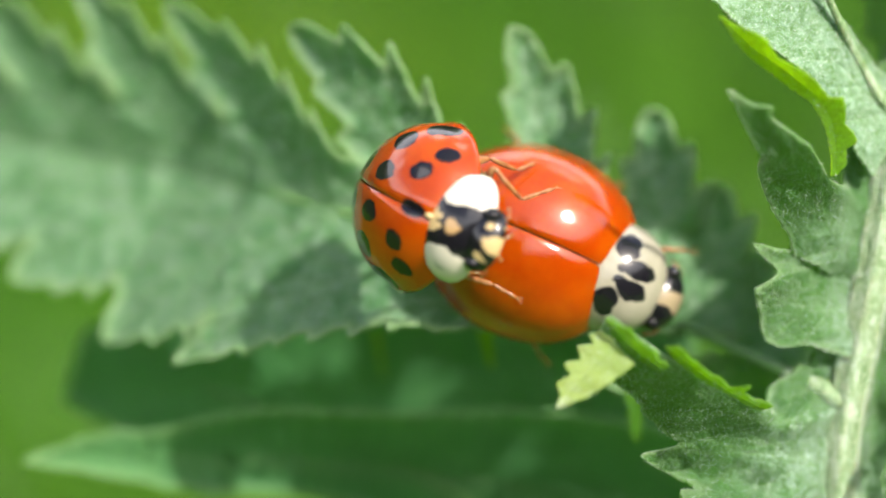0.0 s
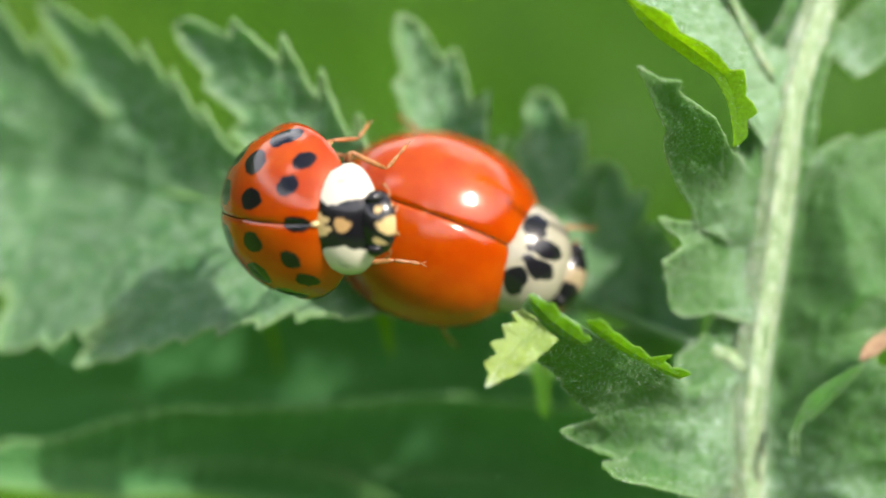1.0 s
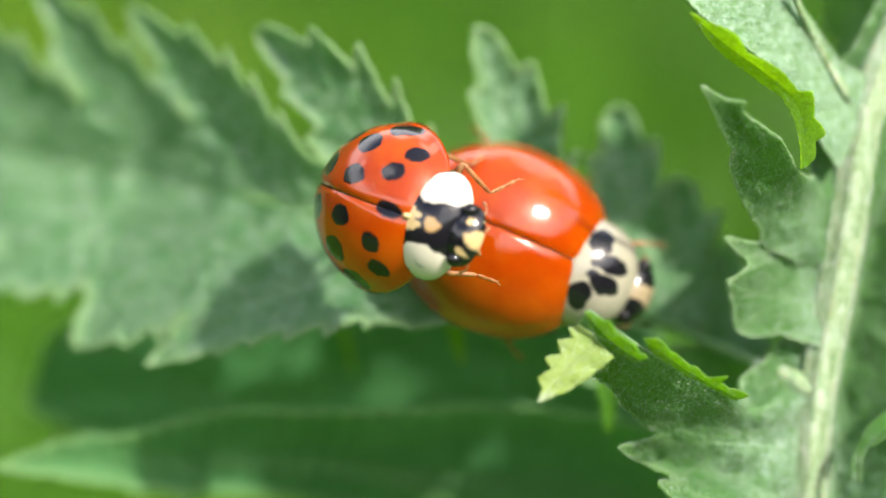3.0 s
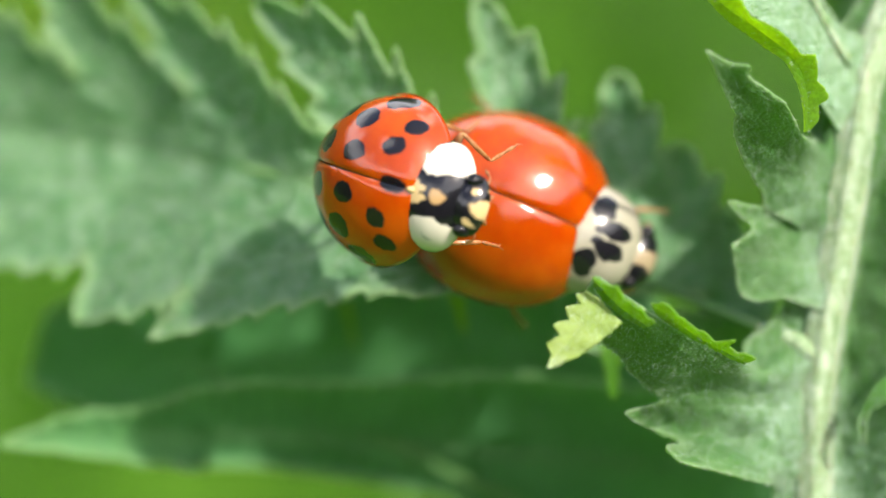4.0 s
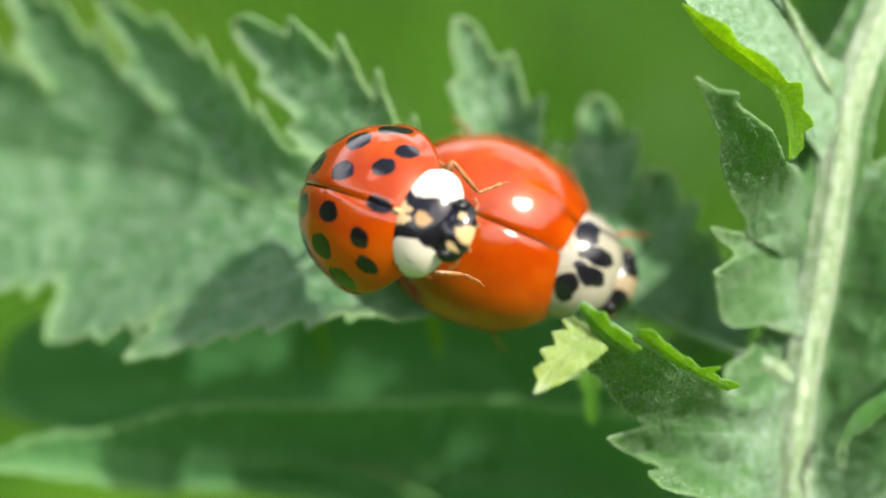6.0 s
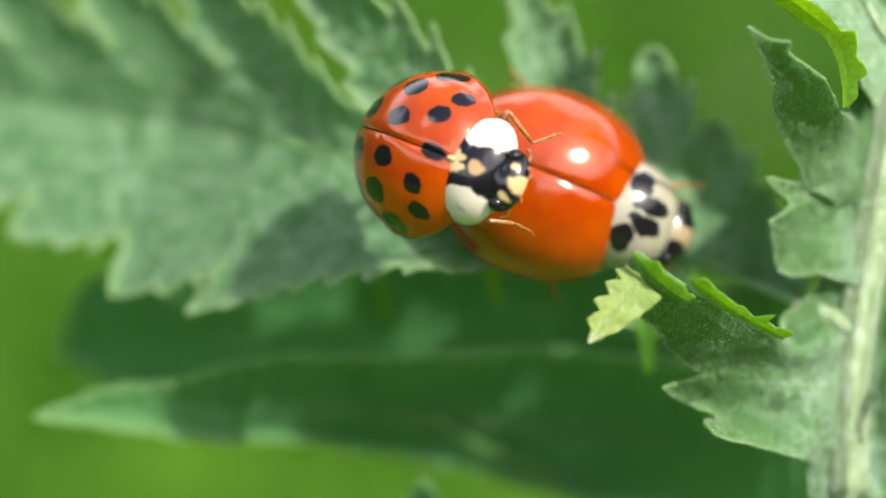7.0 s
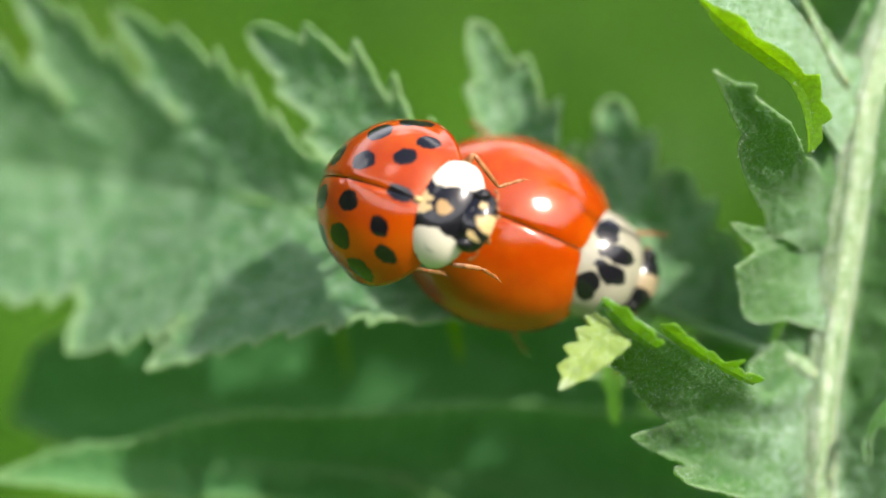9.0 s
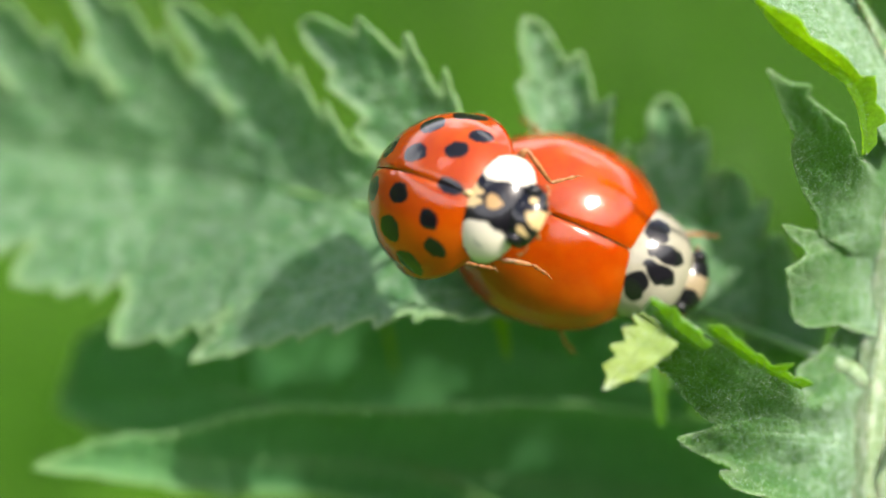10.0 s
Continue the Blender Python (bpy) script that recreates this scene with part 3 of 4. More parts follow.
def line_distance(lines, at):
    near = np.full(len(at), 1e9)
    for line in lines:
        for p, q in zip(line, line[1:]):
            d = q - p
            f = np.clip(((at - p) @ d) / max(d @ d, 1e-9), 0, 1)
            near = np.minimum(near, ((at - p - f[:, None] * d) ** 2).sum(1))
    return np.sqrt(near)


def folded_height(at, rib, upper, lower):
    """A blade folded along its midrib: how steeply it climbs above and below it."""
    rib = np.array(rib, float)
    near, out = np.full(len(at), 1e9), np.zeros(len(at))
    for p, q in zip(rib, rib[1:]):
        d = q[:2] - p[:2]
        f = np.clip(((at - p[:2]) @ d) / (d @ d), 0, 1)
        gap = at - p[:2] - f[:, None] * d
        far = np.sqrt((gap ** 2).sum(1))
        climb = np.where(gap[:, 1] > 0, upper, lower) * far / (1 + far / 14)
        closer = far < near
        out = np.where(closer, p[2] + f * (q[2] - p[2]) + climb, out)
        near = np.minimum(near, far)
    return out


def side_veins(flat, count):
    """The main vein of a lobe and its side veins, which run forward to the margin."""
    rows, middle = len(flat) - 1, ACROSS
    lines = [flat[::6, middle]]
    for k in range(count):
        for sign in (1, -1):
            s = 0.06 + 0.84 * (k + (0.25 if sign > 0 else 0.6)) / count
            lines.append(np.array([flat[min(rows, int((s + 0.22 * v) * rows)), middle + sign * round(v * ACROSS)] for v in (0, 0.34, 0.67, 1.0)]))
    return lines


def weld(parent, sheets, material, cell, name="blade", label="", soft=0.12, veins=5, relief=0.10, roll=0.08, rolled=0.22, thick=0.09, fuzzy=0, seed=1, fold=None):
    """One continuous blade out of overlapping lobes: the union of their outlines, a smooth
    surface through all of them, quilted between the veins and rolled at the margin."""
    arrays = [np.array([[tuple(p) for p in row] for row in sheet]) for sheet in sheets]
    flats = [a[:, :, :2] for a in arrays]
    low = np.min([f.min((0, 1)) for f in flats], 0) - 3 * cell
    high = np.max([f.max((0, 1)) for f in flats], 0) + 3 * cell
    nx, ny = (int(v) + 2 for v in (high - low) / cell)
    at = np.stack(np.meshgrid(low[0] + cell * np.arange(nx), low[1] + cell * np.arange(ny), indexing="ij"), -1).reshape(-1, 2)
    total, weight, height, along = (np.zeros(len(at)) for _ in range(4))
    lines = []
    for array, flat in zip(arrays, flats):
        ring = np.concatenate([flat[:, -1], flat[::-1, 0]])
        keep = np.nonzero(((at > ring.min(0) - 0.7) & (at < ring.max(0) + 0.7)).all(1))[0]
        depth = inside_depth(ring, at[keep])
        total[keep] += np.exp(np.clip(depth / soft, -60, 60))
        keep, depth = keep[depth > -0.6], depth[depth > -0.6]
        points = array[::3].reshape(-1, 3)
        progress = np.repeat(np.linspace(0, 1, len(array))[::3], array.shape[1])
        z, s = np.zeros(len(keep)), np.zeros(len(keep))
        for k in range(0, len(keep), 4000):
            d = ((at[keep[k:k + 4000], None] - points[None, :, :2]) ** 2).sum(2)
            w = 1 / (d + 0.05) ** 2.5
            z[k:k + 4000], s[k:k + 4000] = (w @ points[:, 2]) / w.sum(1), (w @ progress) / w.sum(1)
        w = np.clip(depth + 0.6, 0, 1.6) ** 3
        weight[keep] += w
        height[keep] += w * z
        along[keep] += w * s
        lines += side_veins(flat, veins)
    field = soft * np.log(np.maximum(total, 1e-25))
    height, along = height / np.maximum(weight, 1e-9), along / np.maximum(weight, 1e-9)
    if fold:
        share = 0.75 * np.clip((2.5 - at[:, 0]) / 5.0, 0, 1)
        height = (1 - share) * height + share * folded_height(at, *fold)
    # cut the grid along the outline
    grid = np.arange(nx * ny).reshape(nx, ny)
    quads = np.stack([grid[:-1, :-1], grid[1:, :-1], grid[1:, 1:], grid[:-1, 1:]], -1).reshape(-1, 4)
    inner = (field[quads] > 0).sum(1)
    faces = [tuple(q) for q in quads[inner == 4].tolist()]
    place, extra, cut = dict(), [], len(at)
    for quad in quads[(inner > 0) & (inner < 4)].tolist():
        ring = []
        for p, q in zip(quad, quad[1:] + quad[:1]):
            if field[p] > 0:
                ring.append(p)
            if (field[p] > 0) != (field[q] > 0):
                key = (min(p, q), max(p, q))
                if key not in place:
                    place[key] = cut + len(extra)
                    p, q = key
                    f = min(max(field[p] / (field[p] - field[q]), 0.02), 0.98)
                    i, o = (p, q) if field[p] > 0 else (q, p)
                    top = height[p] * (1 - f) + height[q] * f if weight[o] > 1e-6 else height[i]
                    extra.append((*(at[p] * (1 - f) + at[q] * f), top, along[i]))
                ring.append(place[key])
        faces.append(tuple(ring))
    extra = np.array(extra)
    xy = np.concatenate([at, extra[:, :2]])
    z, s = np.concatenate([height, extra[:, 2]]), np.concatenate([along, extra[:, 3]])
    edge = np.concatenate([np.maximum(field, 0), np.zeros(len(extra))])
    used = np.unique(np.concatenate([np.array(f) for f in faces]))
    back = np.full(len(xy), -1)
    back[used] = np.arange(len(used))
    xy, z, s, edge = xy[used], z[used], s[used], edge[used]
    faces = [tuple(int(back[k]) for k in f) for f in faces]
    vein = line_distance(lines, xy)
    wide = 0.42 * cell / 0.07 if cell > 0.1 else 0.42
    quilt = (1 - np.exp(-(vein / wide) ** 2)) * np.clip(edge / 0.3, 0.25, 1)
    rough = np.array([noise.noise((x * 1.1, y * 1.1, seed)) + 0.5 * noise.noise((x * 3.2, y * 3.2, seed + 5)) for x, y in xy])
    z = z + relief * (quilt - 0.6) + 0.7 * relief * rough + roll * np.clip(1 - edge / rolled, 0, 1) ** 2
    data = mesh_of(name, np.column_stack([xy, z]).tolist(), faces, material)
    for key, values in (("edge", edge), ("vein", vein), ("along", s)):
        data.attributes.new(key, "FLOAT", "POINT").data.foreach_set("value", values.astype(np.float32))
    ob = part(name, data, parent, label)
    if fuzzy:
        grow_fuzz(parent, data, fuzzy, random.Random(seed))
    solid = ob.modifiers.new("thickness", "SOLIDIFY")
    solid.thickness, solid.offset = thick * MM, 0.0
    return ob


def thing(name, label, category, group="", m=None):
    ob = new(name)
    ob.empty_display_size = 0.001
    ob.matrix_basis = BASE if m is None else m
    return tagged(ob, label, category, group)


# ---- ground ----
def make_ground():
    data = bpy.data.meshes.new("ground")
    n, size = 48, 400.0
    verts, faces = [], []
    for i in range(n + 1):
        for j in range(n + 1):
            x, y = ((2 * i / n - 1) ** 3) * size, ((2 * j / n - 1) ** 3) * size
            verts.append((x, y, 0.02 * noise.noise((x * 2.5, y * 2.5, 0))))
    faces = grid_faces(n + 1, n + 1)
    data.from_pydata(verts, [], [f[::-1] for f in faces])
    data.polygons.foreach_set("use_smooth", [True] * len(data.polygons))
    data.materials.append(GROUND)
    tagged(new("ground", data), "green grassy ground far behind the leaves", "ground", kind="structure")
    rng = random.Random(5)
    verts, faces = [], []
    for _ in range(2600):
        x, y = rng.uniform(-0.6, 0.6), rng.uniform(0.55, 2.2)
        h, w, a = rng.uniform(0.05, 0.14), rng.uniform(0.002, 0.004), rng.uniform(0, math.pi)
        dx, dy, bx, by = math.cos(a) * w, math.sin(a) * w, rng.uniform(-0.05, 0.05), rng.uniform(-0.05, 0.05)
        k = len(verts)
        verts += [(x - dx, y - dy, -0.01), (x + dx, y + dy, -0.01), (x - dx * 0.7 + bx * 0.35, y - dy * 0.7 + by * 0.35, h * 0.6),
                  (x + dx * 0.7 + bx * 0.35, y + dy * 0.7 + by * 0.35, h * 0.6), (x + bx, y + by, h)]
        faces += [(k, k + 1, k + 3, k + 2), (k + 2, k + 3, k + 4)]
    data = bpy.data.meshes.new("grass")
    data.from_pydata(verts, [], faces)
    data.materials.append(GRASS)
    tagged(new("grass", data), "green grass blades on the ground", "grass", kind="stuff")


def make_hedge():
    """Unseen ring of shrubs all round, added to block low sky light and reflections; open sky above."""
    data = bpy.data.meshes.new("hedge")
    rows, columns, verts = 14, 120, []
    for i in range(rows + 1):
        for j in range(columns):
            a, h = 2 * math.pi * j / columns, 2.1 * i / rows
            bulge = 0.35 * noise.noise((3 * math.cos(a), 3 * math.sin(a), h * 0.9)) + 0.2 * noise.noise((9 * math.cos(a), 9 * math.sin(a), h * 3))
            r = 3.6 + bulge + 0.12 * max(0, h - 1.0) ** 2
            verts.append((r * math.cos(a), r * math.sin(a), h - 0.05 + 0.3 * bulge * (i / rows)))
    for j in range(columns):
        a = 2 * math.pi * j / columns
        verts.append((5.4 * math.cos(a), 5.4 * math.sin(a), -0.05))
    data.from_pydata(verts, [], grid_faces(rows + 2, columns, True))
    data.polygons.foreach_set("use_smooth", [True] * len(data.polygons))
    data.materials.append(HEDGE)
    tagged(new("hedge", data), "unseen dark green hedge ring that blocks low sky", "hedge", kind="structure")


# ---- the plant ----
def make_front_leaf():
    leaf = thing("leaf", "green hairy toothed leaf with pale upright stalk", "leaf")
    line = [(10.39, -8.32, -1.0), (10.41, -6.42, -1.0), (10.49, -4.19, -0.9), (10.82, -2.13, -0.9), (11.18, -0.06, -0.9), (11.5, 2.01, -0.9), (11.86, 4.1, -1.0), (12.51, 5.9, -1.3), (13.38, 7.75, -1.8), (15.18, 10.85, -2.6)]
    sheets, under = [], []
    stem = tube("stalk", [(x, y, z - 0.22) for x, y, z in line], [0.52, 0.52, 0.52, 0.54, 0.56, 0.58, 0.58, 0.54, 0.46, 0.36], STALK, leaf, "pale green hairy ridged stalk", 70, 20, 0.0, 0.03, ridges=0.16)
    tube("side_stalk", [(11.39, 4.69, -0.6), (10.42, 6.1, 0.1), (9.6, 7.45, 1.0), (9.0, 8.6, 1.6)], [0.16, 0.12, 0.10, 0.08], STALK, leaf, "", 24, 10, 0.08, 0.02)
    tube("side_stalk", [(10.5, -3.55, -1.0), (9.9, -3.15, -0.95), (9.3, -2.9, -1.15), (8.8, -2.7, -1.45)], [0.34, 0.30, 0.24, 0.16], STALK, leaf, "", 20, 12, 0.06, 0.05)
    tube("side_stalk", [(9.1, -2.8, -1.3), (8.6, -2.61, -1.6), (7.09, -1.97, -3.0), (5.84, -1.48, -3.9)], [0.16, 0.16, 0.15, 0.14], VEIN, leaf, "", 20, 10, 0.08, 0.02)
    tube("stem", [(10.39, -8.0, -1.0), (10.2, -40, -14.5), (12, -150, -60), (16, -300, -120), (20, -472, -190)], [0.52, 0.7, 1.1, 1.5, 1.9], STALK, leaf, "long pale green stem down to the ground", 50, 14, 0.0, 0.03, ridges=0.12)
    sheets.append(lobe_sheet([(x, y, z - 0.1) for x, y, z in line], (1.2, 1.2, 1.3, 1.3, 1.4, 1.2, 0.9, 0.5), (1.0, 1.0, 1.0, 1.0, 1.0, 0.9, 0.6, 0.4), 9, 0.08, (0, 0.1, 1), (0.1, 0.1)))
    # upper lobe and its folded, glowing lower rim
    weld(leaf, [lobe_sheet([(11.76, 4.17, -0.9), (10.25, 5.55, 0.3), (8.66, 6.81, 1.4), (6.54, 8.34, 2.4)], ((0.0, 1.7), (0.145, 1.75), (0.355, 1.35), (0.505, 1.15), (0.72, 1.2), (0.86, 1.3), (0.985, 1.25), (1.0, 0.02)), ((0.0, 1.35), (0.06, 1.3), (0.20, 0.85), (0.375, 0.95), (0.655, 1.35), (0.905, 1.2), (1.0, 0.02)), 8, 0.0, (0.1, 0.5, 1), (0.15, 0.15))], BLADE_SUNLIT_DOWN, 0.075, label="pale sunlit downy leaf lobe", soft=0.06, veins=5, relief=0.12, roll=0.03, fuzzy=9000, seed=3)
    lobe(leaf, [(9.7, 2.69, 2.6), (9.61, 3.68, 2.9), (9.21, 4.54, 3.3), (8.35, 5.2, 3.6), (7.34, 5.87, 3.9), (6.45, 6.6, 4.2)], ((0.0, 0.12), (0.07, 0.12), (0.245, 0.18), (0.435, 0.23), (0.635, 0.33), (0.795, 0.24), (0.925, 0.1), (1.0, 0.02)), ((0.0, 0.04), (0.05, 0.30), (0.14, 0.27), (0.148, 0.60), (0.255, 0.32), (0.38, 0.56), (0.405, 0.23), (0.565, 0.41), (0.7, 0.27), (0.78, 0.51), (0.93, 0.17), (1.0, 0.02)), LEAF_RIM, 10, 0.0, (0.25, -0.9, 0.38), (0.1, 0.1), thick=0.05, fuzzy=110, ripple=0.10, name="folded_rim", label="bright backlit leaf rim")
    # lobe that stands up beside the stalk
    sheets.append(lobe_sheet([(11.19, 0.89, -0.6), (9.85, 1.63, 0.6), (8.32, 2.99, 3.2), (6.67, 4.66, 5.2)], ((0.0, 1.19), (0.15, 1.19), (0.265, 1.27), (0.35, 1.42), (0.41, 1.11), (0.535, 1.04), (0.63, 0.88), (0.7, 0.63), (0.715, 0.45), (0.78, 0.38), (0.86, 0.26), (0.925, 0.15), (1.0, 0.02)), ((0.0, 1.41), (0.21, 1.41), (0.52, 0.66), (0.715, 0.95), (0.835, 0.58), (0.87, 0.52), (0.89, 0.84), (0.93, 0.36), (1.0, 0.02)), 10, 0.0, (0.1, 0.35, 1), (0.12, 0.12), face_end=(-0.4, -0.85, 0.8)))
    under.append(lobe_sheet([(11.03, -1.02, -1.0), (9.92, -0.86, -0.5), (8.83, -0.7, 0.2), (7.82, -0.36, 1.1)], ((0.0, 1.22), (0.225, 1.22), (0.45, 1.04), (0.655, 1.25), (0.745, 1.2), (0.79, 0.99), (0.835, 0.63), (1.0, 0.02)), ((0.0, 1.67), (0.435, 1.19), (0.87, 1.05), (1.0, 0.02)), 10, 0.0, (0, 0.3, 1), (0.1, 0.1), face_end=(-0.2, -0.2, 1)))
    # curled lobe before the lower ladybird with glowing rims
    sheets.append(lobe_sheet([(10.51, -4.18, -0.6), (8.68, -4.02, 0.8), (7.05, -3.5, 2.4), (5.3, -2.45, 3.8), (3.86, -1.12, 4.5)], ((0.0, 1.44), (0.105, 1.44), (0.335, 1.4), (0.505, 1.85), (0.60, 1.75), (0.64, 1.78), (0.66, 1.55), (0.72, 1.55), (0.805, 1.55), (0.875, 1.5), (0.95, 1.1), (1.0, 0.02)), ((0.0, 1.48), (0.005, 1.48), (0.265, 0.69), (0.34, 0.43), (0.56, 0.72), (0.70, 0.58), (0.815, 0.42), (0.9, 0.25), (1.0, 0.02)), 10, 0.0, (0, -0.6, 1), (0.08, 0.08), face_end=(-0.2, -1.6, 1)))
    lobe(leaf, [(5.22, -2.46, 4.05), (4.45, -1.9, 4.4), (3.76, -1.17, 4.6)], ((0.0, 0.12), (0.25, 0.16), (0.7, 0.18), (1.0, 0.02)), ((0.0, 0.34), (0.10, 0.46), (0.13, 0.38), (0.30, 0.52), (0.33, 0.42), (0.52, 0.54), (0.55, 0.44), (0.74, 0.50), (0.78, 0.36), (1.0, 0.02)), LEAF_FOLD, 8, 0.0, (0.05, -0.92, 0.4), (0.1, 0.1), thick=0.05, fuzzy=110, ripple=0.10, name="folded_rim", label="bright backlit leaf rim")
    lobe(leaf, [(7.96, -3.48, 3.1), (6.64, -2.79, 3.75), (5.31, -1.87, 4.3)], ((0.0, 0.10), (0.43, 0.12), (0.835, 0.18), (1.0, 0.02)), ((0.0, 0.37), (0.14, 0.30), (0.17, 0.24), (0.305, 0.42), (0.34, 0.9), (0.40, 0.22), (0.55, 0.36), (0.58, 0.28), (0.76, 0.40), (0.79, 0.30), (0.96, 0.40), (1.0, 0.02)), LEAF_FOLD, 9, 0.0, (0.05, -0.92, 0.4), (0.1, 0.1), thick=0.05, fuzzy=110, ripple=0.10, name="folded_rim", label="bright backlit leaf rim")
    # young tip
    lobe(leaf, [(4.15, -1.9, 4.2), (3.4, -2.5, 4.6), (2.62, -3.45, 5.0)], ((0.0, 0.6), (0.33, 0.6), (0.685, 0.48), (0.845, 0.25), (1.0, 0.02)), ((0.0, 0.6), (0.20, 0.74), (0.25, 0.42), (0.42, 0.66), (0.47, 0.34), (0.62, 0.60), (0.67, 0.26), (0.82, 0.42), (0.87, 0.14), (1.0, 0.02)), LEAF_TIP, 6, 0.0, (-0.1, 0.2, 1), (0.2, 0.2), fuzzy=700, ripple=0.12, label="yellow-green young leaf tip")
    sheets.append(lobe_sheet([(10.48, -5.12, -0.5), (7.8, -4.82, 0.7), (6.14, -4.82, 1.1), (4.82, -4.95, 1.4)], ((0.0, 1.49), (0.09, 1.49), (0.435, 1.28), (0.645, 1.03), (0.855, 0.56), (1.0, 0.02)), ((0.0, 0.94), (0.05, 0.94), (0.395, 0.79), (0.765, 0.24), (1.0, 0.02)), 8, 0.0, (0, 0.05, 1), (0.12, 0.12), face_end=(-0.7, -1.2, 1)))
    sheets.append(lobe_sheet([(10.3, -7.16, -0.5), (7.43, -6.3, 1.8), (5.89, -5.8, 2.6)], ((0.0, 0.23), (0.58, 0.23), (0.875, 0.27), (1.0, 0.02)), ((0.0, 0.63), (0.37, 0.63), (0.59, 0.26), (0.805, 0.1), (1.0, 0.02)), 6, 0.0, (0, 0.3, 1), (0.1, 0.1)))
    # other side of the stalk
    sheets.append(lobe_sheet([(12.52, 2.03, -1.0), (13.61, 2.04, -1.5), (16.18, 2.53, -2.4)], ((0.0, 0.67), (0.115, 0.67), (0.58, 1.11), (0.685, 0.89), (0.815, 1.0), (0.935, 0.68), (1.0, 0.02)), ((0.0, 3.4), (0.1, 3.4), (0.325, 3.57), (0.545, 3.7), (0.745, 3.16), (1.0, 0.02)), 8, 0.0, (0, 0.15, 1), (0.1, 0.1)))
    sheets.append(lobe_sheet([(11.94, -2.64, -1.0), (13.13, -2.67, -1.2), (15.26, -2.4, -1.8)], ((0.0, 1.21), (0.055, 1.21), (0.64, 1.24), (0.9, 0.86), (1.0, 0.02)), ((0.0, 1.94), (0.27, 1.92), (0.515, 1.14), (0.67, 0.88), (0.82, 0.53), (1.0, 0.02)), 8, 0.0, (-1.0, -0.4, 1), (0.1, 0.1)))
    sheets.append(lobe_sheet([(12.25, -7.44, -0.6), (13.14, -5.33, -0.1), (14.28, -3.57, 0.6)], ((0.0, 0.9), (0.08, 0.9), (0.255, 1.15), (0.41, 1.32), (0.6, 1.37), (0.805, 0.92), (0.96, 0.63), (1.0, 0.02)), ((0.0, 1.87), (0.11, 1.87), (0.77, 1.49), (1.0, 0.02)), 8, 0.0, (0.1, 0.1, 1), (0.2, 0.1)))
    lobe(leaf, [(11.52, -5.93, 0.3), (11.64, -5.02, 0.5), (13.41, -3.3, 0.9)], ((0.0, 0.08), (0.225, 0.08), (0.47, 0.14), (0.7, 0.39), (1.0, 0.02)), ((0.0, 0.12), (0.155, 0.12), (0.56, 0.0), (0.568, 0.14), (1.0, 0.02)), LEAF, 6, 0.0, (-0.3, 0.5, 1), (0.3, 0.3), ripple=0.10, name="folded_rim", label="pale folded leaf rim", fuzzy=110)
    sheets.append(lobe_sheet([(13.67, 5.14, -1.5), (14.86, 6.02, -2.2), (16.6, 7.09, -3.0)], ((0.0, 1.0), (0.345, 1.0), (0.775, 1.16), (1.0, 0.02)), ((0.0, 0.42), (0.38, 0.63), (1.0, 0.02)), 6, 0.0, (0, 0.1, 1), (0.1, 0.1)))
    lobe(leaf, [(14.35, -2.47, 0.4), (13.84, -2.81, 0.5), (13.39, -3.24, 0.6)], ((0.0, 0.25), (0.525, 0.25), (0.81, 0.13), (1.0, 0.02)), ((0.0, 0.15), (0.23, 0.15), (0.615, 0.19), (1.0, 0.02)), DRY, 4, 0.0, (0, 0.3, 1), (0.3, 0.3), thick=0.06, name="tip", label="dry brown leaf tip")
    lobe(leaf, [(12.9, 4.9, -2.6), (12.2, 7.37, -3.4), (11.3, 9.8, -4.2)], (1.5, 1.7, 1.6, 0.3), (1.3, 1.5, 1.4, 0.3), LEAF, 6, 0.15, (-1.3, -1.0, 1), (0.1, 0.1), label="dark green shaded lobe")
    under.append(lobe_sheet([(9.2, 0.2, 0.0), (8.37, 0.52, 0.7), (7.70, 0.86, 1.3)], 0.42, 0.42, 2, 0.1, (0, 0, 1), (0.1, 0.1), 1.0, 0.7))
    sheets.append(lobe_sheet([(10.9, -2.75, -1.0), (9.7, -3.15, -0.75), (8.3, -3.5, -0.2)], 1.15, 1.1, 3, 0.1, (0, 0.3, 1), (0.1, 0.1), 1.0, 0.4))
    sheets.append(lobe_sheet([(11.9, -8.3, -1.4), (12.1, -5.0, -1.5), (12.6, -1.0, -1.7), (13.2, 2.4, -1.9)], (1.8, 1.8, 1.8, 1.6, 0.6), (2.2, 2.4, 2.4, 2.2, 0.8), 9, 0.06, (-1.0, -0.45, 1), (0.05, 0.05)))
    weld(leaf, under, BLADE_FRONT, 0.075, soft=0.08, veins=4, relief=0.10, roll=0.03, fuzzy=4000, seed=4)
    weld(leaf, sheets, BLADE_FRONT, 0.075, label="green downy quilted leaf blade", soft=0.10, veins=4, relief=0.14, roll=0.03, fuzzy=36000)
    grow_fuzz(leaf, stem.data, 9000, random.Random(3))
    finish_fuzz(leaf)


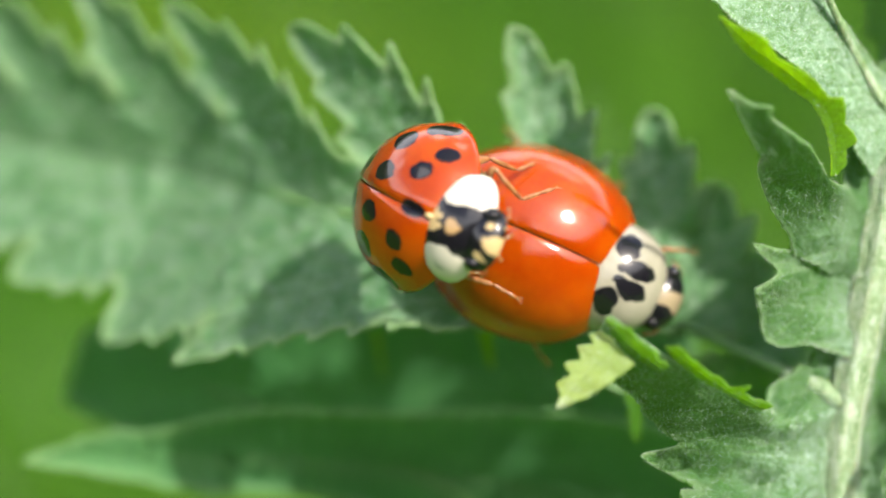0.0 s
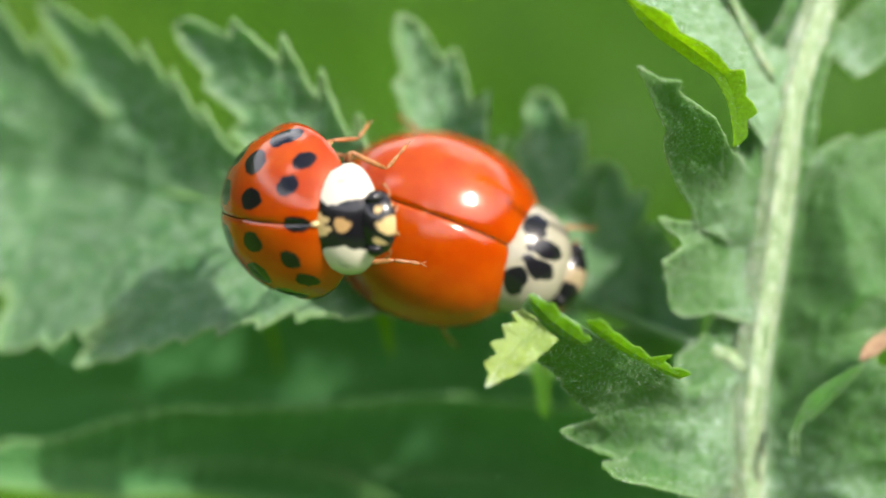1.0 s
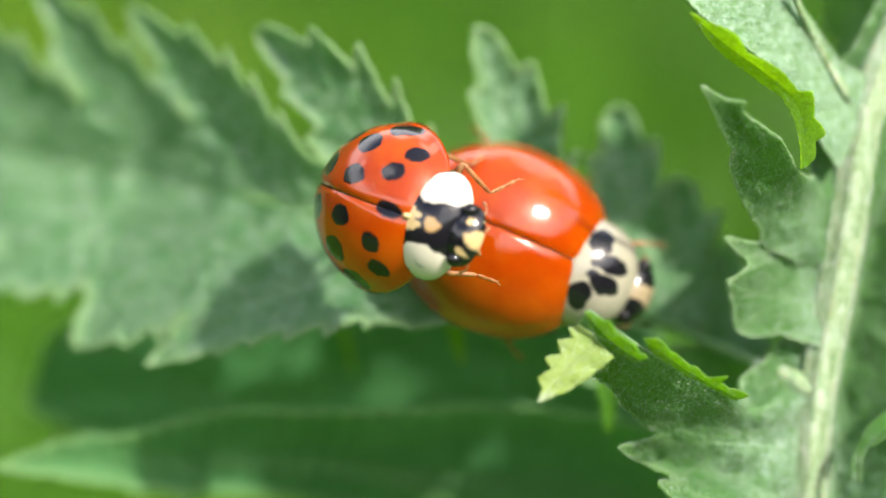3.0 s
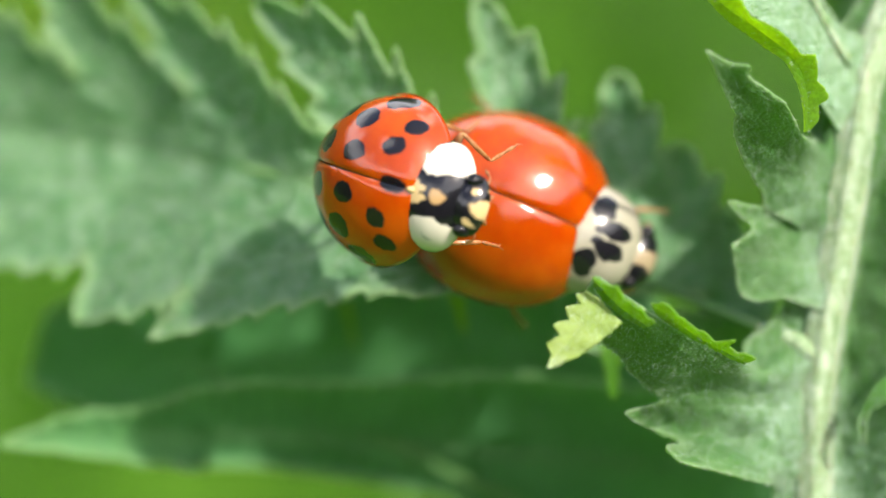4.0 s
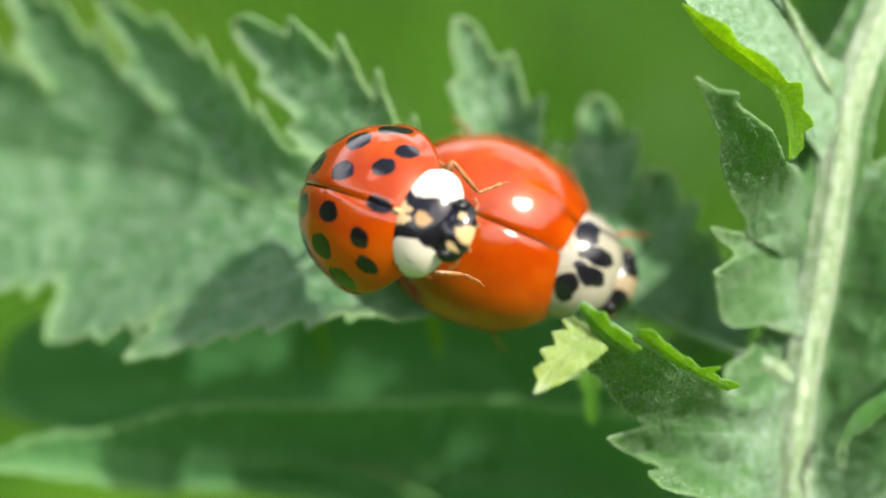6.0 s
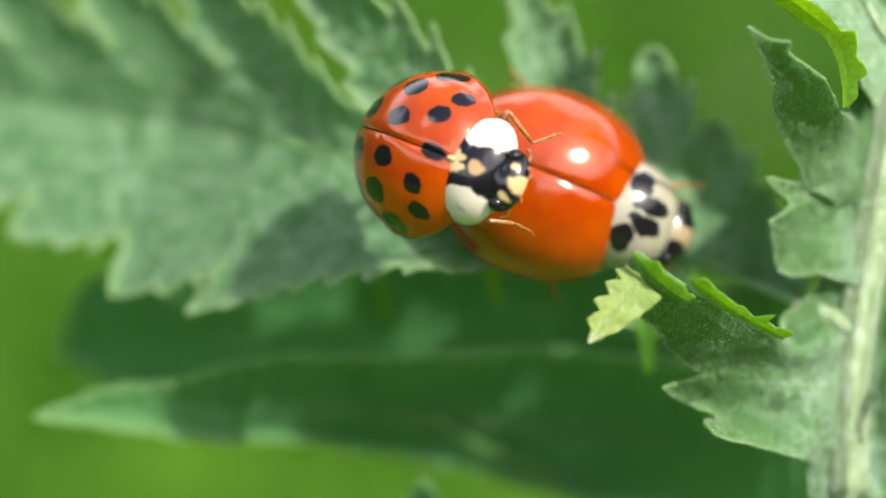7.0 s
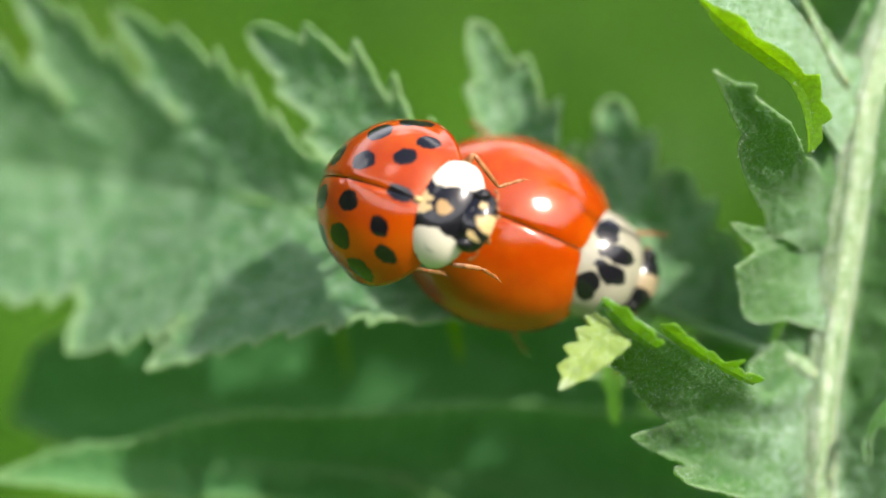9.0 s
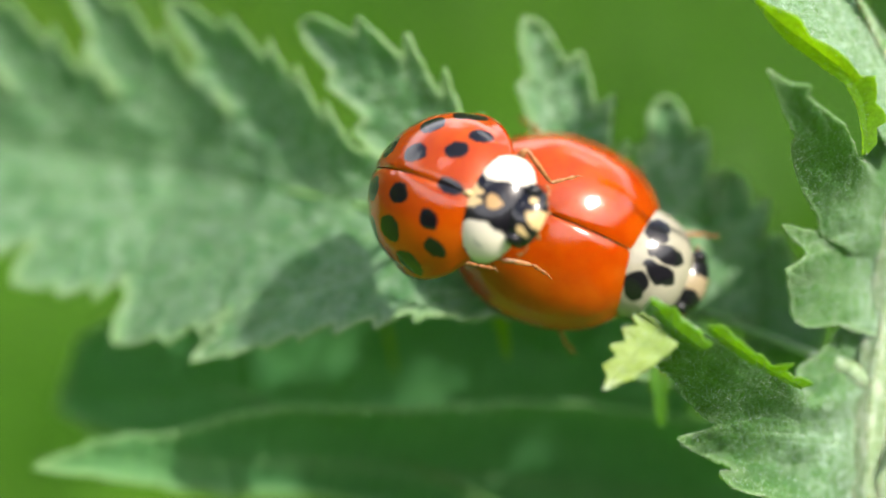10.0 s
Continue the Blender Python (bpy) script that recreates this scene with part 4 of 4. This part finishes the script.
def make_back_leaf():
    leaf = thing("leaf", "broad green toothed leaf beneath the two ladybirds", "leaf")
    rib = [(9.4, -2.8, -1.6), (5.96, -1.52, -3.9), (0.5, 0.4, -2.2), (-4.4, 1.57, -3.3), (-10.0, 2.7, -7.8), (-16, 3.7, -9.6), (-24, 5, -12)]
    tube("midrib", [(x, y, z - 0.16) for x, y, z in rib], [0.15, 0.15, 0.16, 0.16, 0.15, 0.13, 0.10], VEIN, leaf, "pale leaf midrib", 40, 8)
    rise, fall = (-0.15, -0.84, 1), (0.1, 0.60, 1)
    sheets = [lobe_sheet(rib[1:], (0.4, 0.9, 1.7, 1.6, 1.5, 1.2), (0.4, 0.9, 1.7, 1.6, 1.5, 1.2), 9, 0.02, (0.2, 0, 1), (0.5, 0.5), steps=5)]
    # lobes above the midrib, folded towards the shade
    for axis, l, r, t in (
        ([(8.7, -2.6, -4.4), (8.5, -1.0, -4.6), (8.0, 0.7, -4.8)], (1.3, 1.3, 1.0, 0.2), (1.4, 1.4, 1.1, 0.4), 3),
        ([(6.9, -1.6, -4.2), (6.95, 0.6, -4.6), (6.8, 2.7, -5.0)], (1.5, 1.5, 1.25, 0.2), (1.7, 1.7, 1.4, 0.4), 4),
        ([(5.2, -0.9, -3.5), (5.35, 1.8, -4.2), (4.95, 4.9, -5.0)], (1.5, 1.5, 1.25, 0.2), (1.6, 1.7, 1.45, 0.4), 5),
        ([(2.5, 0.2, -2.4), (2.0, 3.4, -3.9), (0.75, 7.1, -4.8)], (1.6, 1.5, 1.1, 0.1), (1.7, 2.0, 1.8, 0.4), 5),
        ([(-0.9, 1.0, -2.6), (-3.0, 4.3, -4.6), (-5.9, 6.9, -5.6)], (2.1, 2.1, 1.3, 0.1), (2.7, 2.7, 2.1, 0.5), 5),
        ([(-4.3, 1.7, -3.6), (-7.0, 4.7, -6.1), (-10.2, 7.9, -6.9)], (2.1, 2.1, 1.3, 0.1), (2.3, 2.35, 1.7, 0.4), 5),
        ([(-7.8, 2.3, -6.6), (-10.7, 5.3, -7.6), (-13.4, 8.9, -8.5)], (2.1, 2.1, 1.3, 0.1), (2.3, 2.35, 1.7, 0.4), 5),
        ([(-11.3, 2.8, -8.0), (-14.3, 5.6, -9.0), (-17.2, 8.9, -9.9)], (2.1, 2.1, 1.3, 0.1), (2.3, 2.35, 1.6, 0.4), 5),
        ([(-15.0, 3.4, -9.4), (-18.0, 6.0, -10.4), (-20.8, 8.6, -11.2)], (2.1, 2.1, 1.3, 0.1), (2.3, 2.35, 1.6, 0.4), 5),
    ):
        sheets.append(lobe_sheet(axis, l, r, t, 0.30, rise, (0.18, 0.18), ripple=0.02))
    # lobes below it, open to the sun
    for axis, l, r, t in (
        ([(9.4, -3.0, -4.4), (6.6, -3.3, -4.2), (3.8, -3.2, -3.4)], (1.2, 1.2, 0.9, 0.2), (1.5, 1.5, 1.2, 0.2), 6),
        ([(3.6, -0.4, -2.1), (0.6, -1.0, -1.95), (-2.6, -1.5, -1.7)], (0.9, 0.9, 0.8, 0.2), (1.3, 1.3, 1.0, 0.2), 5),
        ([(-0.6, 0.4, -2.0), (-5.1, -0.95, -2.0), (-8.95, -3.12, -3.0)], (2.1, 1.9, 1.15, 0.1), (1.6, 1.5, 1.1, 0.2), 8),
        ([(-4.0, 1.3, -3.0), (-8.6, -0.20, -3.6), (-11.5, -2.65, -4.3)], (2.0, 2.3, 1.9, 0.15), (1.9, 2.0, 1.7, 0.3), 6),
        ([(-8.0, 2.1, -6.6), (-12.1, 0.85, -6.4), (-14.9, -0.85, -6.6)], (2.3, 2.5, 2.0, 0.15), (1.9, 2.0, 1.7, 0.3), 6),
        ([(-12.0, 2.8, -8.2), (-16.2, 1.8, -8.3), (-19.1, 0.35, -8.6)], (2.3, 2.4, 1.8, 0.15), (1.8, 1.9, 1.5, 0.3), 6),
        ([(-15.6, 3.4, -9.6), (-19.8, 2.6, -9.8), (-22.7, 1.4, -10.2)], (2.2, 2.2, 1.7, 0.15), (1.8, 1.8, 1.4, 0.3), 6),
    ):
        sheets.append(lobe_sheet(axis, l, r, t, 0.18, rise if axis[0][0] > 5 else fall, (0.1, 0.1), ripple=0.03))
    weld(leaf, sheets, BLADE_BACK, 0.10, label="broad green quilted leaf blade", soft=0.05, veins=6, relief=0.06, roll=0.34, rolled=0.6, thick=0.10, seed=7, fold=(rib, 0.42, 0.60))


def make_lower_leaf():
    leaf = thing("leaf", "dark green toothed leaf hanging in the shade", "leaf")
    sheets = []
    tube("midrib", [(12.51, -7.67, -7.7), (2.66, -7.18, -9.0), (-6.23, -6.34, -7.4), (-13.76, -6.34, -5.4)], [0.12, 0.12, 0.10, 0.05], LEAF_BACK, leaf, "", 30, 8)
    sheets.append(lobe_sheet([(12.51, -7.67, -7.6), (2.66, -7.18, -8.9), (-6.23, -6.34, -7.3), (-13.76, -6.34, -5.3)], ((0.0, 5.88), (0.025, 5.88), (0.205, 3.99), (0.42, 2.29), (0.51, 2.15), (0.525, 2.01), (0.615, 1.66), (0.625, 1.52), (0.72, 1.29), (0.728, 1.12), (0.83, 0.79), (0.93, 0.31), (1.0, 0.02)), ((0.0, 3.66), (0.07, 3.66), (0.34, 3.77), (0.535, 3.39), (0.7, 2.56), (0.855, 0.98), (0.88, 1.02), (0.93, 0.78), (1.0, 0.02)), 12, 0.0, (-0.4, -0.95, 1), (0.1, 0.1), face_end=(-0.3, -0.8, 1)))
    sheets.append(lobe_sheet([(-7.61, -6.39, -6.2), (-9.66, -6.3, -5.8), (-11.87, -6.24, -5.4), (-13.79, -6.34, -5.1)], ((0.0, 1.1), (0.195, 0.86), (0.385, 0.75), (0.41, 0.66), (0.725, 0.41), (0.87, 0.29), (1.0, 0.02)), ((0.0, 0.87), (0.06, 0.87), (0.335, 0.87), (0.465, 0.89), (0.55, 0.95), (0.59, 0.73), (0.72, 0.74), (0.75, 0.51), (0.9, 0.3), (1.0, 0.02)), 8, 0.0, (0.1, -0.45, 1), (0.1, 0.1), face_end=(0.1, 1.0, 1)))
    weld(leaf, sheets, BLADE_LOW, 0.16, label="dark green quilted leaf blade", soft=0.06, veins=7, relief=0.07, roll=0.30, rolled=0.6, thick=0.10, seed=11)
    weld(leaf, [lobe_sheet([(6.54, -5.06, -10.5), (-0.94, -4.28, -11.0), (-8.0, -4.25, -11.5), (-14.5, -5.0, -12.0)], ((0.0, 3.88), (0.065, 3.88), (0.425, 3.79), (0.76, 2.51), (0.9, 1.44), (1.0, 0.02)), ((0.0, 3.34), (0.1, 3.34), (0.415, 4.0), (0.715, 3.82), (0.93, 2.51), (1.0, 0.02)), 9, 0.0, (0.0, -0.35, 1), (0.1, 0.1))], BLADE_LOW, 0.16, soft=0.06, veins=6, relief=0.1, roll=0.1, seed=12)
    weld(leaf, [lobe_sheet([(-2.6, -14.0, -7.0), (-2.2, -11.0, -5.8), (-1.8, -8.25, -5.0)], (1.5, 1.5, 1.1, 0.2), (1.5, 1.6, 1.2, 0.2), 5, 0.25, (0.1, 0.5, 1), (0.1, 0.1))], BLADE_LOW, 0.16, name="tip", soft=0.06, veins=4, relief=0.06, roll=0.2, rolled=0.5, seed=13)
    tube("leaf_stalk", [(12.51, -7.67, -7.7), (13.0, -12.0, -7.6), (10.6, -30, -10.6)], [0.14, 0.22, 0.35], STALK, leaf, "", 20, 10)
    tube("vein", [(-8.44, -3.82, -4.9), (-5.77, -4.93, -6.1), (-2.69, -6.36, -7.9), (0.13, -7.83, -9.0), (3.03, -9.42, -10.3)], [0.03, 0.05, 0.07, 0.09, 0.11], VEIN, leaf, "pale side vein", 30, 8)
    for axis, w in (([(-3.3, -2.0, -6.9), (-3.0, -3.6, -7.1)], 0.16), ([(0.1, -1.2, -4.6), (0.45, -3.1, -5.2)], 0.28), ([(4.7, -2.9, -2.2), (4.8, -4.9, -2.4)], 0.38)):
        lobe(leaf, axis, w, w, LEAF_FOLD, 2, 0.3, (0, -0.55, 1), (0.2, 0.2), 0.9, 0.5)


# ---- the ladybirds ----
def half_shell(a, b, c, full_front, sign, gap=0.018):
    """One wing case: half of a dome, closed below its rim, with a rounded inner edge."""
    rows, columns = 22, 30
    verts = []
    for i in range(rows + 1):
        r = i / rows
        for j in range(columns + 1):
            f = math.pi * j / columns
            out, z = math.sin(r * math.pi / 2), math.cos(r * math.pi / 2)
            full = (abs(math.cos(f)) ** full_front + abs(math.sin(f)) ** full_front) ** (-1 / full_front) if math.cos(f) > 0 else 1.0
            x = a * out * math.cos(f) * full
            y = b * out * math.sin(f) * full
            if x < 0:
                y *= 1 - 0.10 * (x / a) ** 2
            z = c * z - 0.06 * math.exp(-(y / 0.045) ** 2)
            flare = 0.05 * max(0, r - 0.9) * 10
            verts.append((x * (1 + flare * 0.5), sign * (y * (1 + flare) + gap), z))
    low = len(verts)
    for j in range(columns + 1):
        x, y, z = verts[rows * (columns + 1) + j]
        verts.append((x * 0.93, y * 0.93, -0.12))
    faces = grid_faces(rows + 2, columns + 1)
    return verts, faces if sign < 0 else [f[::-1] for f in faces]


def dome(centre, size, rows=14, columns=28, power=2.0, low=-0.35):
    """A rounded body part: an ellipsoid, squarer with a higher power, flattened below."""
    verts = []
    for i in range(rows + 1):
        lat = math.pi * i / rows
        for j in range(columns):
            lon = 2 * math.pi * j / columns
            d = [math.sin(lat) * math.cos(lon), math.sin(lat) * math.sin(lon), math.cos(lat)]
            flat = (abs(d[0]) ** power + abs(d[1]) ** power) ** (1 / power) if i not in (0, rows) else 1.0
            k = math.hypot(d[0], d[1]) / flat if flat > 1e-6 else 1.0
            z = d[2] if d[2] > 0 else d[2] * -low
            verts.append((centre[0] + size[0] * d[0] * k, centre[1] + size[1] * d[1] * k, centre[2] + size[2] * z))
    return verts, [f[::-1] for f in grid_faces(rows + 1, columns, True)]


def make_leg(bug, points, size=1.0):
    """Thigh, shin and foot; the thigh turns about its hip."""
    hip = Vector(points[0])
    rel = [Vector(p) - hip for p in points]
    leg = tube("leg", [rel[0], rel[0].lerp(rel[1], 0.5), rel[1]], [0.15 * size, 0.19 * size, 0.11 * size], LEG, bug, "", 10, 8)
    leg.location = hip * MM
    tube("shin", [rel[1], rel[1].lerp(rel[2], 0.5) + Vector((0.03, 0, 0.05)), rel[2]], [0.085 * size, 0.10 * size, 0.08 * size], LEG, leg, "", 10, 8)
    foot = [rel[2], rel[2].lerp(rel[3], 0.55), rel[3]]
    tube("foot", foot, [0.06 * size, 0.085 * size, 0.05 * size, 0.085 * size, 0.04 * size], LEG, leg, "", 14, 7)
    end = (rel[3] - rel[2]).normalized()
    across = end.cross(Vector((0.3, 0.2, 0.9))).normalized()
    for sign in (1, -1):
        tube("claw", [rel[3], rel[3] + end * 0.09 + across * (0.05 * sign), rel[3] + end * 0.13 + across * (0.10 * sign) - Vector((0, 0, 0.05))],
             [0.03 * size, 0.022 * size, 0.01 * size], LEG, leg, "", 6, 5)
    return leg


def make_ladybird(label, m, wings, shield, head, scale, case, neck, legs):
    bug = thing("ladybird", label, "ladybird", "pair of ladybirds", m)

    def sized(verts):
        return [(x * scale, y * scale, z * scale) for x, y, z in verts]

    def add(name, shape, material, parent=bug, label=""):
        return part(name, mesh_of(name, sized(shape[0]), shape[1], material), parent, label)

    for sign in (1, -1):
        add("wing_case", half_shell(*case, sign), wings)
    add("underside", dome((0.0, 0, -0.05), (case[0] * 0.92, case[1] * 0.9, 0.7), low=-0.8), DARK_BODY, bug, "dark brown underside")
    add("small_triangle", dome((neck[0][0] + 0.22, 0, 0.92), (0.12, 0.09, 0.16), 8, 12), SCUTE, bug)
    add("neck_shield", dome(*neck, 20, 36, 2.3), shield)
    nose = neck[0][0] + neck[1][0] - 3.45
    face = add("head", dome((3.33 + nose, 0, -0.45), (0.60, 0.84, 0.62), 14, 24), head)
    for sign in (1, -1):
        add("eye", dome((3.45 + nose, sign * 0.66, -0.2), (0.22, 0.20, 0.26), 10, 14, 2.0, -1.0), EYE, face)
        tube("antenna", sized([(3.65 + nose, sign * 0.45, -0.4), (3.6 + nose, sign * 0.8, -0.55), (3.3 + nose, sign * 0.98, -0.6)]), [0.035, 0.03, 0.03, 0.07], LEG, face, "", 12, 6)
        tube("mouth_feeler", sized([(3.55 + nose, sign * 0.2, -0.7), (3.55 + nose, sign * 0.32, -0.82), (3.45 + nose, sign * 0.36, -0.9)]), [0.05, 0.04, 0.08], LEG, face, "", 8, 6)
    return bug, [make_leg(bug, points, 0.72) for points in legs]


make_ground()
make_hedge()
make_front_leaf()
make_back_leaf()
make_lower_leaf()
make_ladybird("plain orange ladybird with cream black-marked shield on leaf", spot(1.50, 0.80, -0.9, -7, -6, -21), WING_PLAIN, SHIELD_PALE, HEAD_PALE, 1.14, (2.65, 2.3, 2.0, 2.35), ((2.15, 0, -0.15), (1.5, 1.42, 1.35)), (
    ((2.6, 0.9, -0.5), (3.5, 1.3, -0.5), (4.0, 1.5, -0.7), (4.4, 1.7, -1.2)), ((2.6, -1.0, -0.2), (3.4, -1.7, -0.2), (3.9, -2.1, -1.0), (4.4, -2.4, -1.5)),
    ((0.8, 1.4, -0.5), (1.3, 2.4, -0.5), (1.5, 2.6, -1.2), (1.7, 2.8, -1.7)), ((0.8, -1.5, -0.3), (1.2, -2.5, -0.35), (1.5, -2.7, -1.2), (1.8, -2.8, -1.8)),
    ((-0.8, 1.5, -0.3), (-1.4, 2.6, -0.4), (-1.7, 2.8, -1.2), (-2.1, 3.0, -1.7)), ((-0.8, -1.5, -0.3), (-1.3, -2.3, -0.4), (-1.5, -2.4, -1.2), (-1.8, -2.5, -1.8))))
rider, rider_legs = make_ladybird("red ladybird with black spots riding on the other", spot(-0.7, 1.3, 2.3, 0, -65, -20), WING_SPOTTED, SHIELD_DARK, HEAD_DARK, 1.0, (2.46, 2.26, 1.85, 2.05), ((1.88, 0, -0.25), (1.26, 1.5, 1.18)), (
    ((1.5, 1.0, -0.5), (2.05, 1.76, -0.27), (2.28, 1.23, -1.28), (1.95, 1.80, -2.30)), ((1.5, -0.8, -0.5), (2.05, -1.15, -0.9), (2.28, -0.92, -1.75), (2.15, -0.95, -2.45)),
    ((0.3, 1.5, -0.4), (0.03, 1.8, -1.2), (-0.12, 1.75, -2.2), (-0.4, 2.1, -2.8)), ((0.3, -1.3, -0.5), (0.1, -1.5, -1.0), (0.1, -1.3, -1.8), (0.1, -1.2, -2.3)),
    ((-0.7, 1.2, -0.4), (-1.0, 1.6, -0.9), (-1.0, 1.3, -1.7), (-0.9, 1.2, -2.3)), ((-0.7, -1.2, -0.4), (-1.0, -1.6, -0.9), (-1.0, -1.3, -1.7), (-0.9, -1.2, -2.3))))


def motions():
    walk(rider, [
        (0.0, spot(-1.04, 1.61, 2.32, 8.3, -56.9, -28.2)),
        (0.1, spot(-1.20, 1.92, 2.30, -6.6, -51.8, -25.3)),
        (0.2, spot(-1.48, 1.44, 2.30, 11.7, -54.9, -22.1)),
        (0.3, spot(-1.34, 2.17, 2.28, -18.7, -47.7, -22.9)),
        (0.4, spot(-1.71, 1.36, 2.30, 13.3, -53.9, -19.1)),
        (0.5, spot(-1.34, 2.17, 2.28, -18.7, -47.7, -22.9)),
        (0.6, spot(-1.93, 1.28, 2.29, 15.0, -52.9, -16.1)),
        (0.7, spot(-1.46, 2.02, 2.28, -13.4, -48.3, -21.4)),
        (0.8, spot(-2.16, 1.20, 2.29, 16.7, -51.9, -13.0)),
        (0.9, spot(-1.42, 2.07, 2.28, -15.2, -48.1, -21.9)),
        (1.0, spot(-2.16, 1.20, 2.29, 16.7, -51.9, -13.0)),
        (1.1, spot(-1.63, 1.83, 2.28, -6.3, -49.2, -19.4)),
        (1.2, spot(-1.60, 1.38, 2.27, 10.6, -55.7, -18.3)),
        (1.5, spot(-1.15, 1.54, 2.26, 5.7, -58.8, -22.6)),
        (2.0, spot(-1.10, 1.49, 2.27, 3.0, -56.9, -21.5)),
        (3.3, spot(-1.42, 1.58, 2.29, 4.0, -49.8, -21.1)),
        (3.5, spot(-1.35, 1.51, 2.25, 3.8, -51.6, -19.7)),
        (4.0, spot(-1.51, 1.47, 2.31, 5.3, -48.8, -19.9)),
        (4.5, spot(-1.15, 1.45, 2.30, 13.2, -56.5, -27.1)),
        (5.0, spot(-1.27, 1.40, 2.30, 7.5, -53.5, -24.6)),
        (5.5, spot(-1.40, 1.44, 2.25, 2.7, -53.1, -20.9)),
        (5.7, spot(-1.41, 1.31, 2.30, -0.3, -53.0, -18.6)),
        (6.8, spot(-1.67, 1.37, 2.31, -6.3, -48.1, -15.9)),
        (7.0, spot(-1.48, 1.49, 2.29, -2.1, -51.1, -20.4)),
        (7.5, spot(-1.44, 1.53, 2.30, -2.4, -51.9, -19.9)),
        (8.0, spot(-1.45, 1.46, 2.33, -4.7, -52.4, -18.5)),
        (8.5, spot(-1.37, 1.47, 2.33, -5.5, -51.9, -17.4)),
        (9.0, spot(-1.50, 1.51, 2.32, -7.8, -51.3, -15.6)),
        (9.5, spot(-1.52, 1.57, 2.30, -9.6, -49.7, -14.4)),
        (10.0, spot(-1.40, 1.55, 2.31, -7.4, -52.3, -16.2)),
    ])
    # the rider's lower foreleg reaches out at first and is drawn in later
    leg = rider_legs[1]
    hip = Matrix.Translation(leg.location)
    walk(leg, [(t, hip @ pose(0, 0, 0, a, b, 0)) for t, a, b in (
        (0, -6, -30), (0.2, -8, -38), (0.5, -10, -54), (0.8, -10, -50), (1.0, -8, -38), (1.5, -6, -20), (2.2, -4, -12), (3.4, 0, -4), (4.8, 0, 0), (10, 0, 0))])


motions()
